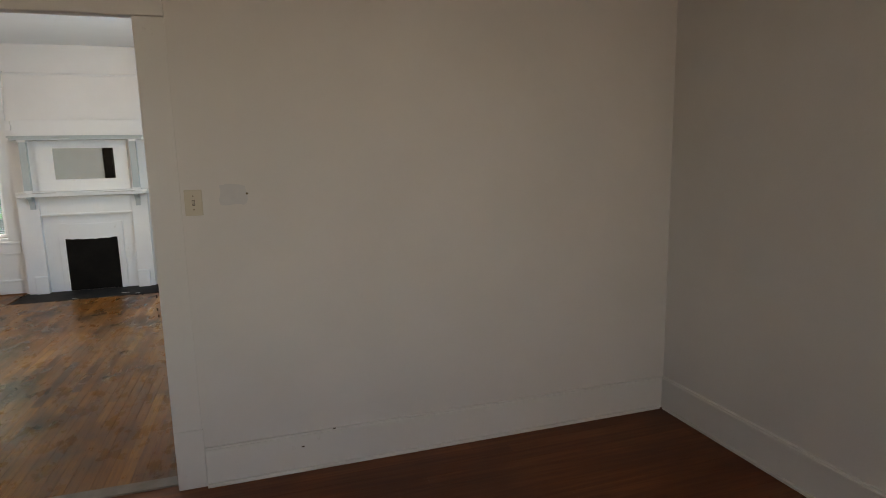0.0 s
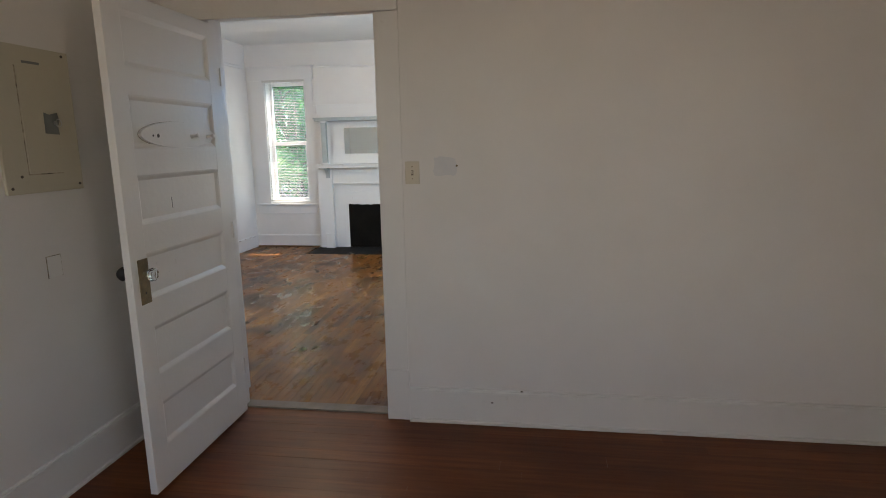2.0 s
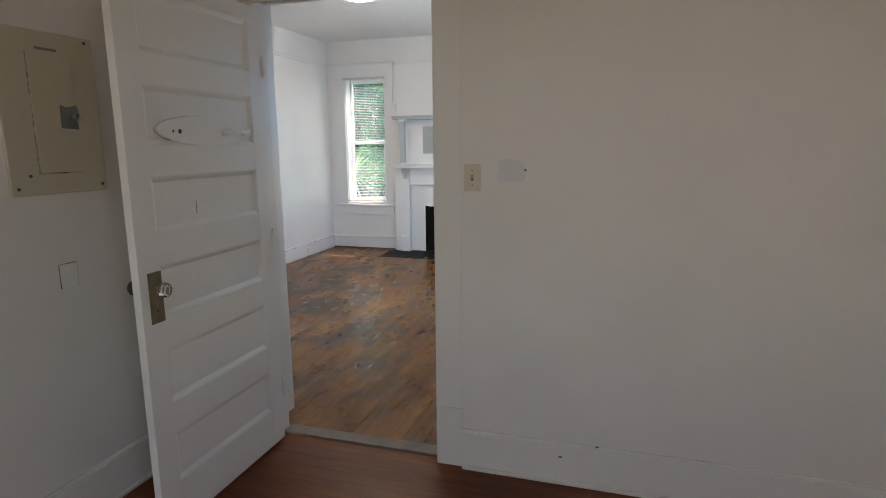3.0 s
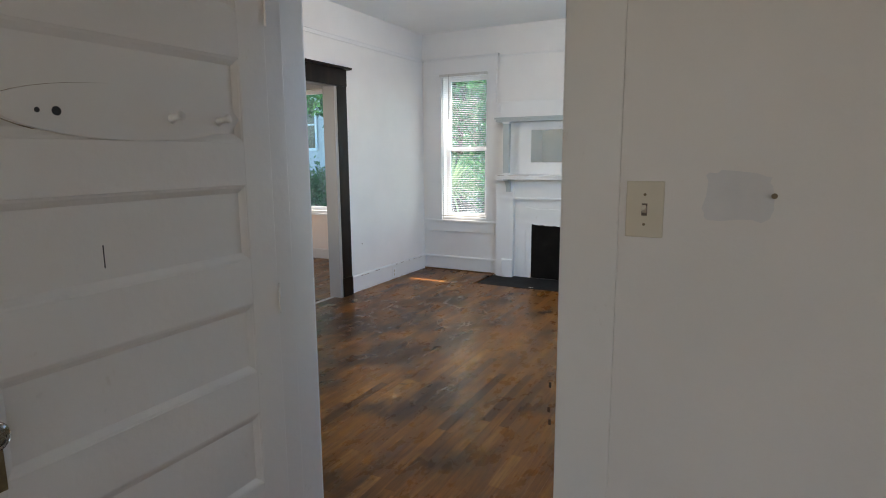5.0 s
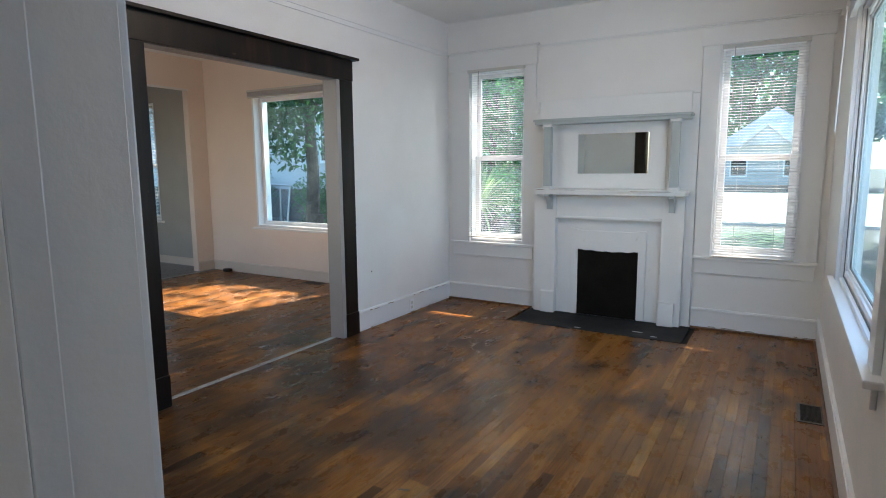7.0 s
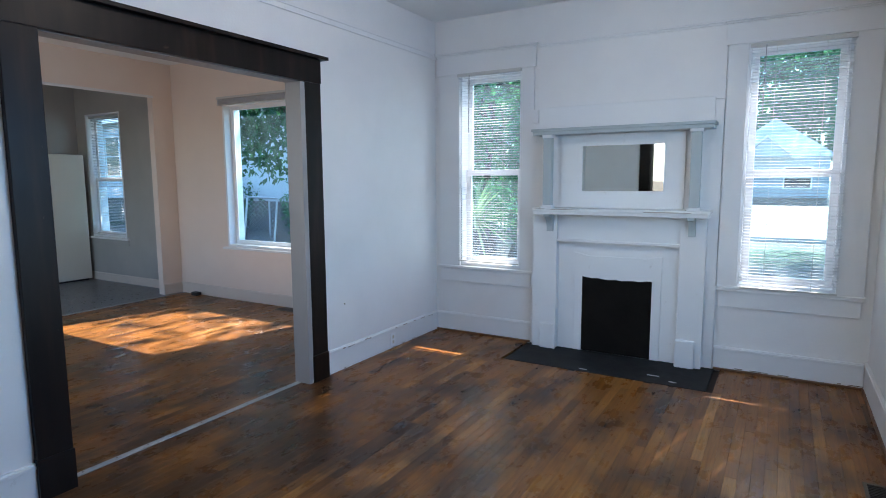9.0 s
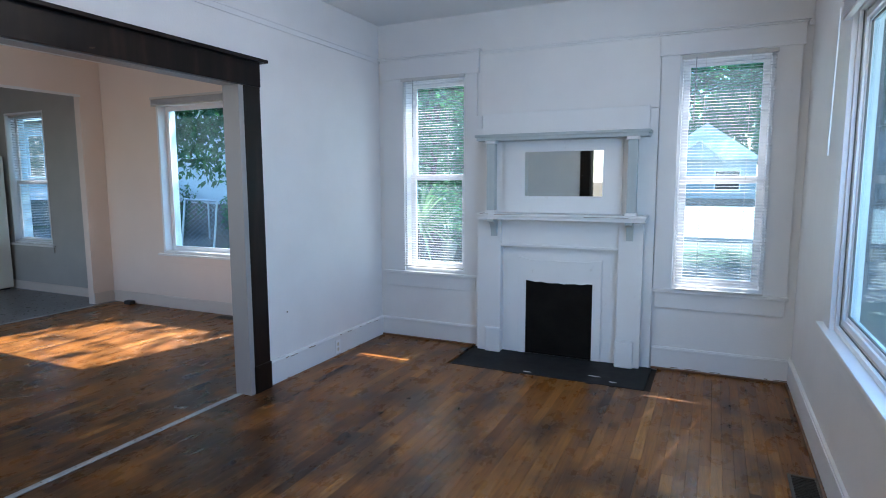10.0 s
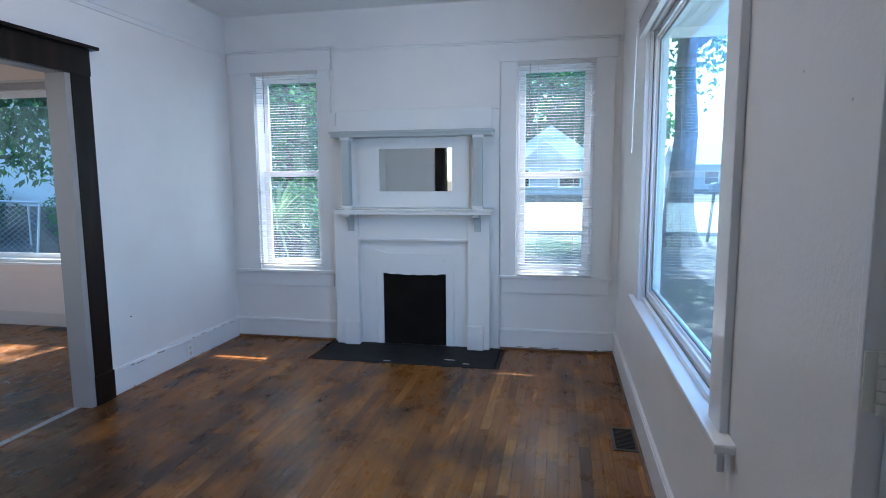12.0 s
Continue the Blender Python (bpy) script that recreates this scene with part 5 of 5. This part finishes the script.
def shrub(at, r, h, n, leaf, mat, label, seed):
    rng = random.Random(seed)
    t = thing("shrub", label, "shrub", at)
    bm = bmesh.new()
    balls = []
    for i in range(n):
        a, k = rng.uniform(0, 6.28), rng.random() ** 0.5
        c = Vector((r * k * math.cos(a), r * k * math.sin(a), h * rng.uniform(0.2, 0.95)))
        balls.append((c, r * 0.4))
        if i % 3 == 0:
            tube(bm, (0, 0, -0.1), c, 0.03, 0.008, 5)
    part("stems", bm, BARK, t)
    vs, fs = leaf_cloud(rng, balls, 160, leaf, 0.3)
    me = bpy.data.meshes.new("foliage")
    me.from_pydata(vs, [], fs)
    me.materials.append(mat)
    c = new("foliage", me)
    c.parent = t
    return t


def yucca(at, n, length, label, seed):
    rng = random.Random(seed)
    t = thing("yucca", label, "plant", at)
    bm = bmesh.new()
    h = 1.35
    tube(bm, (0, 0, -0.1), (0.05, 0, h), 0.09, 0.07, 10)
    part("trunk", bm, BARK, t)
    for i in range(n):
        bm = bmesh.new()
        a, up = rng.uniform(0, 6.28), rng.uniform(-0.5, 1.3)
        d = Vector((math.cos(a), math.sin(a), 0))
        side = Vector((-d.y, d.x, 0))
        l = length * rng.uniform(0.7, 1.1)
        rows = []
        for k in range(6):
            s = k / 5
            p = Vector((0.05, 0, h)) + d * l * s * math.cos(up) + Vector((0, 0, l * (s * math.sin(up) - 0.25 * s * s)))
            wd = 0.024 * (1 - s) ** 0.6 + 0.001
            rows.append((bm.verts.new(p + side * wd), bm.verts.new(p - Vector((0, 0, wd * 0.4))), bm.verts.new(p - side * wd)))
        for q, r in zip(rows, rows[1:]):
            bm.faces.new((q[0], q[1], r[1], r[0]))
            bm.faces.new((q[1], q[2], r[2], r[1]))
        part("leaf", bm, YUCCA, t)
    return t


def clapboard(bm, x0, x1, y, z0, z1, pitch=0.13):
    z = z0
    while z < z1:
        v = [bm.verts.new(p) for p in ((x0, y, z), (x1, y, z), (x1, y - 0.03, z), (x0, y - 0.03, z), (x0, y - 0.004, z + pitch), (x1, y - 0.004, z + pitch))]
        bm.faces.new((v[3], v[2], v[5], v[4]))
        bm.faces.new((v[0], v[1], v[2], v[3]))
        z += pitch


def house(at, w, d, wall_z, wall_h, roof_h, windows, label, gable_to_y=True, siding=None, hip=False):
    """A plain clapboard house whose front looks towards -y; windows: (x, z, width, height) on that front."""
    h = thing("house", label, "house", at)
    bm = bmesh.new()
    box(bm, -w / 2, w / 2, 0, d, wall_z, wall_h)
    clapboard(bm, -w / 2, w / 2, -0.002, wall_z, wall_h)
    siding = siding or SIDING
    part("wall", bm, siding, h)
    part("foundation", boxes((-w / 2 + 0.05, w / 2 - 0.05, 0.06, d - 0.05, -0.3, wall_z)), mottled("foundation", [(0.3, (0.10, 0.09, 0.08)), (0.7, (0.16, 0.15, 0.13))], 3, 0.9), h, "dark foundation wall")
    bm = bmesh.new()
    o = 0.4
    if hip:
        cs = [bm.verts.new(p) for p in ((-w / 2 - o, -o, wall_h - 0.1), (w / 2 + o, -o, wall_h - 0.1), (w / 2 + o, d + o, wall_h - 0.1), (-w / 2 - o, d + o, wall_h - 0.1))]
        top = bm.verts.new((0, d * 0.4, wall_h + roof_h))
        bm.faces.new(cs[::-1])
        for i in range(4):
            bm.faces.new((cs[i], cs[(i + 1) % 4], top))
        part("roof", bm, SHINGLE, h)
        bm = bmesh.new()
        extrude_profile(bm, [(-1.9, wall_h - 0.1), (1.1, wall_h - 0.1), (-0.4, wall_h + 1.25)], pose(0, -0.8, 0), 2.4)
        part("gable", bm, siding, h)
        bm = bmesh.new()
        extrude_profile(bm, [(-2.2, wall_h - 0.15), (-0.4, wall_h + 1.45), (1.4, wall_h - 0.15), (1.4, wall_h - 0.30), (-0.4, wall_h + 1.28), (-2.2, wall_h - 0.30)], pose(0, -1.1, 0), 2.7)
        part("gable_roof", bm, SHINGLE, h)
    elif gable_to_y:
        prof = [(-w / 2 - o, wall_h - 0.1), (0, wall_h + roof_h), (w / 2 + o, wall_h - 0.1), (w / 2 + o, wall_h - 0.25), (0, wall_h + roof_h - 0.17), (-w / 2 - o, wall_h - 0.25)]
        extrude_profile(bm, prof, pose(0, -o, 0), d + 2 * o)
        part("roof", bm, SHINGLE, h)
        bm = bmesh.new()
        extrude_profile(bm, [(-w / 2, wall_h), (w / 2, wall_h), (0, wall_h + roof_h - 0.2)], pose(0, 0.0, 0), d)
        part("gable", bm, SIDING, h, "pale boarded gable")
    else:
        prof = [(-o, wall_h - 0.1), (d / 2, wall_h + roof_h), (d + o, wall_h - 0.1)]
        extrude_profile(bm, prof, pose(w / 2 + o, 0, 0, 0, 0, 90), w + 2 * o)
        part("roof", bm, SHINGLE, h)
    for x, z, ww, hh in windows:
        win = part("window", boxes((x - ww / 2 - 0.1, x + ww / 2 + 0.1, -0.07, -0.02, z - 0.1, z + hh + 0.1)), VINYL, h)
        part("pane", boxes((x - ww / 2, x + ww / 2, -0.085, -0.072, z, z + hh / 2 - 0.03), (x - ww / 2, x + ww / 2, -0.085, -0.072, z + hh / 2 + 0.03, z + hh)), FAR_GLASS, win, "dark window panes")
    return h


# porch over the front door
porch = thing("porch_roof", "white painted porch roof over the front door", "porch", (1.2, 8.3, GZ), kind="structure")
AT = (1.2, 8.3, GZ)
put("ceiling_boards", boxes(*[(0.0 + i * 0.12, 0.117 + i * 0.12, 1.0, 8.5, 2.70, 2.715) for i in range(13)]), TRIM, porch, AT)
put("roof", boxes((-0.02, 1.65, 0.9, 8.65, 2.72, 2.95)), SHINGLE, porch, AT)
put("fascia", boxes((-0.02, 1.62, 8.5, 8.53, 2.62, 2.80)), TRIM, porch, AT)
put("side_fascia", boxes((1.57, 1.60, 1.0, 8.5, 2.62, 2.80)), TRIM, porch, AT)
structure("porch_floor", boxes((-0.12, 1.6, 1.0, 8.42, GZ - 0.2, -0.12)), CONCRETE, "grey concrete porch floor", "porch floor")

# neighbouring white house seen from the dining room, and houses across the road
house((-22.0, 19.0, GZ), 17.0, 9.0, 1.15, 4.6, 2.6, [(7.2, 2.2, 0.95, 1.7), (-5.5, 2.2, 0.95, 1.7)], "white clapboard neighbouring house behind trees", False)
house((-1.6, 52.0, GZ), 7.0, 9.0, 0.5, 3.5, 3.0, [(1.6, 1.2, 1.6, 1.4), (-2.2, 1.2, 1.0, 1.4)], "grey bungalow with a pale hipped roof across the road", siding=SIDING_GREY, hip=True)
house((19.0, 74.0, GZ), 13.0, 9.0, 0.5, 3.4, 2.4, [(-3, 1.1, 1.4, 1.4), (2, 1.1, 1.4, 1.4)], "low pale house across the road", False)
house((-16.0, 54.0, GZ), 12.0, 9.0, 0.5, 3.4, 2.4, [(-3, 1.1, 1.4, 1.4), (2, 1.1, 1.4, 1.4)], "low grey house across the road", False, SIDING_GREY)

# trees
tree("magnolia_tree", (-9.4, 12.2, GZ), 8.0, 0.17, (-9.5, 11.7, 4.5), (2.9, 2.3, 2.9), 120, 120, 0.16, LEAF, "dark glossy magnolia close to the dining window", 3, 0.24)
# second magnolia: its crown, above all views, is placed to dapple the dining sun
tree("magnolia_tree", (-6.2, 16.6, GZ), 12.5, 0.24, (-4.5, 15.8, 9.5), (2.5, 2.3, 1.8), 19, 42, 0.24, LEAF, "tall dark green magnolia, high unseen crown added to dapple the sun", 8, 0.24, (1.6, -0.6))
tree("oak_tree", (2.6, 20.8, GZ), 14.0, 0.40, (2.9, 22.5, 9.3), (6.0, 5.4, 4.4), 135, 110, 0.24, LEAF, "large oak with thick trunk beside the lawn", 12, 0.3, (0.4, 0.3))
tree("oak_tree", (-9.5, 24.0, GZ), 11.0, 0.30, (-9.5, 24.0, 6.0), (5.5, 4.0, 4.8), 90, 110, 0.30, LEAF_LIGHT, "broad leafy oak behind the garden", 21, 0.32)
tree("street_tree", (-4, 68, GZ), 19.0, 0.45, (-4, 66, 11.0), (10.0, 6.0, 7.5), 110, 110, 0.6, LEAF_LIGHT, "tall leafy tree behind the bungalow", 61, 0.35)
for x, y, s in ((-14, 60, 41), (4, 66, 42), (33, 80, 43), (26, 58, 44), (-30, 56, 45), (36, 50, 46), (-22, 33, 47)):
    tree("street_tree", (x, y, GZ), 13.0, 0.35, (x, y, 8.0), (6.0, 5.0, 5.0), 60, 90, 0.55, LEAF_LIGHT, "distant leafy street tree", s, 0.35)
yucca((-4.65, 10.8, GZ), 60, 0.85, "spiky pale green yucca on a short trunk", 5)
tree("laurel_tree", (-7.0, 16.2, GZ), 6.5, 0.14, (-7.0, 16.2, 3.2), (2.6, 2.0, 3.0), 80, 120, 0.17, LEAF_LIGHT, "dense dark green laurel behind the yucca", 51, 0.3)
tree("laurel_tree", (-10.6, 18.5, GZ), 6.5, 0.14, (-10.6, 18.5, 3.4), (2.6, 2.0, 3.0), 70, 110, 0.18, LEAF, "dense dark green laurel at the fence", 52, 0.3)
shrub((-6.2, 13.0, GZ), 1.3, 1.7, 26, 0.10, LEAF_LIGHT, "leafy green shrub behind the yucca", 6)
shrub((-8.0, 13.6, GZ), 1.2, 1.5, 24, 0.10, LEAF, "dark green shrub by the fence", 7)
shrub((-13.5, 17.8, GZ), 1.5, 1.6, 24, 0.12, LEAF_LIGHT, "leafy green shrub against the neighbouring house", 9)
shrub((-18.5, 18.0, GZ), 1.4, 1.5, 24, 0.12, LEAF, "dark green shrub against the neighbouring house", 10)

# letter box on a leaning post beside the road
AT = (3.6, 21.6, GZ)
box_post = thing("mailbox", "dark metal mailbox on a thin leaning wooden post", "mailbox", AT)
bm = bmesh.new()
tube(bm, (3.6, 21.6, GZ - 0.1), (3.74, 21.6, 1.05), 0.05, 0.045, 8)
put("post", bm, BARK, box_post, AT)
bm = bmesh.new()
extrude_profile(bm, [(-0.13, 0), (0.13, 0), (0.13, 0.16)] + [(0.13 * math.cos(math.pi * i / 8), 0.16 + 0.11 * math.sin(math.pi * i / 8)) for i in range(1, 8)] + [(-0.13, 0.16)], pose(3.78, 21.35, 1.04), 0.5)
put("box", bm, mottled("mailbox_enamel", [(0.3, (0.10, 0.12, 0.15)), (0.7, (0.16, 0.19, 0.22))], 9, 0.5), box_post, AT)
put("crossbar", boxes((3.45, 4.05, 21.57, 21.63, 0.96, 1.03), bevel=0.005), BARK, box_post, AT)

# chain-link fence with a leaning gate
AT = (-14.2, 15.0, GZ)


def link_mesh(bm, w, h, m, step=0.16, r=0.006):
    k = -h
    while k < w:
        for a, b in (((k, 0), (k + h, h)), ((k + h, 0), (k, h))):
            (x0, z0), (x1, z1) = a, b
            if x0 > x1:
                (x0, z0), (x1, z1) = (x1, z1), (x0, z0)
            s = (z1 - z0) / (x1 - x0)
            if x0 < 0:
                z0, x0 = z0 - s * x0, 0
            if x1 > w:
                z1, x1 = z1 - s * (x1 - w), w
            if x1 - x0 > 0.03:
                tube(bm, m @ Vector((x0, 0, z0)), m @ Vector((x1, 0, z1)), r, r, 4)
        k += step


gate = thing("chain_link_gate", "grey steel chain-link gate leaning on a fence", "gate", AT)
gm = pose(0.1, -0.25, 0.03, -10, 4, 35)
for a, b in (((0, 0, 0), (0, 0, 1.45)), ((0.85, 0, 0), (0.85, 0, 1.45)), ((0, 0, 0.02), (0.85, 0, 0.02)), ((0, 0, 1.45), (0.85, 0, 1.45))):
    bm = bmesh.new()
    tube(bm, gm @ Vector(a), gm @ Vector(b), 0.028, 0.028, 8)
    part("gate_tube", bm, GALV, gate)
bm = bmesh.new()
link_mesh(bm, 0.85, 1.45, gm, 0.13, 0.004)
part("mesh", bm, GALV, gate, "steel wire mesh")
fence = thing("chain_link_fence", "grey steel chain-link fence across the yard", "fence", AT)
fm = pose(-2.2, 2.9, 0, 0, 0, 8)
for i in range(4):
    bm = bmesh.new()
    tube(bm, fm @ Vector((i * 2.2, 0, -0.1)), fm @ Vector((i * 2.2, 0, 1.25)), 0.03, 0.03, 8)
    part("post", bm, GALV, fence)
bm = bmesh.new()
tube(bm, fm @ Vector((0, 0, 1.2)), fm @ Vector((6.6, 0, 1.2)), 0.02, 0.02, 8)
part("top_rail", bm, GALV, fence)
bm = bmesh.new()
link_mesh(bm, 6.6, 1.2, fm, 0.20, 0.003)
part("mesh", bm, GALV, fence, "steel wire mesh")

# ---- floorboards, piece by piece ----
def board_mesh(name, w, l, t, along, material):
    bm = bmesh.new()
    g = 0.0003 if along == "y" else 0.0002
    if along == "y":
        box(bm, g, w - g, g, l - g, -t, 0)
    else:
        box(bm, g, l - g, g, w - g, -t, 0)
    top = [e for e in bm.edges if all(v.co.z > -1e-6 for v in e.verts)]
    bmesh.ops.bevel(bm, geom=top, offset=0.0004, segments=1, affect='EDGES')
    return mesh_of(name, bm, material)


def strip_floor(parent, x0, x1, y0, y1, w, stretch, seed, hearth=False):
    """Strip boards along y. Those whose start lies within stretch are parts, the rest is one joined mesh."""
    rng = random.Random(seed)
    meshes, vs, fs = {}, [], []
    n = math.ceil((x1 - x0) / w)
    count = 0
    for i in range(n):
        x = x0 + i * w
        ww = min(w, x1 - x)
        y = y0 - rng.uniform(0, 0.6)
        while y < y1:
            l = rng.choice((0.3, 0.45, 0.6, 0.75, 0.9, 1.1))
            a, b = max(y, y0), min(y + l, y1)
            y += l
            if hearth and x + ww > -2.685 and x < -1.172:
                b = min(b, 7.645)
            if b - a < 0.02:
                continue
            dz = rng.uniform(-0.0003, 0.0)
            if ww == w and abs(b - a - l) < 1e-6 and stretch and stretch[0] < a < stretch[1] and count < 420:
                if l not in meshes:
                    meshes[l] = board_mesh("board", w, l, 0.017, "y", OAK)
                ob = new("board", meshes[l])
                ob.parent = parent
                ob.location = (x, a, dz)
                count += 1
            else:
                k = len(vs)
                g = 0.0003
                for zz, gg in ((-0.017, g), (dz - 0.0004, g), (dz, g + 0.0004)):
                    vs += [(x + gg, a + gg, zz), (x + ww - gg, a + gg, zz), (x + ww - gg, b - gg, zz), (x + gg, b - gg, zz)]
                for r in (0, 4):
                    for q in range(4):
                        p = (q + 1) % 4
                        fs.append((k + r + q, k + r + p, k + r + 4 + p, k + r + 4 + q))
                fs.append((k + 8, k + 9, k + 10, k + 11))
    me = bpy.data.meshes.new("joined_boards")
    me.from_pydata(vs, [], fs)
    me.materials.append(OAK_REST)
    ob = new("joined_boards", me)
    ob.parent = parent
    ob["kind"] = "stuff"


living_boards = thing("floor_boards_living", "worn oak strip floor with dark water stains", "floor", kind="structure")
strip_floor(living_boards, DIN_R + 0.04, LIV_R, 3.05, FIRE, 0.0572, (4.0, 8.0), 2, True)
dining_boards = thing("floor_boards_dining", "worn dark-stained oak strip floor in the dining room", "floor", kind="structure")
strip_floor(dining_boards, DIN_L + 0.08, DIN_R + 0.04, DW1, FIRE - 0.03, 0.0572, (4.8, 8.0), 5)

bed_boards = thing("floor_boards_bedroom", "glossy red-brown stained wooden floorboards", "floor", kind="structure")
rng = random.Random(9)
meshes = {}
y = DW0 + 0.045
while y > BED_BACK:
    x = BED_L - rng.randrange(13) * 0.1
    while x < BED_R - 0.01:
        l = rng.choice((1.5, 2.0, 2.4))
        first, last = max(x, BED_L), min(x + l, BED_R)
        cut = round(last - first, 3)
        x += l
        if cut < 0.02:
            continue
        if cut not in meshes:
            meshes[cut] = board_mesh("board", 0.083, cut, 0.017, "x", RED)
        ob = new("board", meshes[cut])
        ob.parent = bed_boards
        ob.location = (first, y - 0.083, rng.uniform(-0.0004, 0))
    y -= 0.083
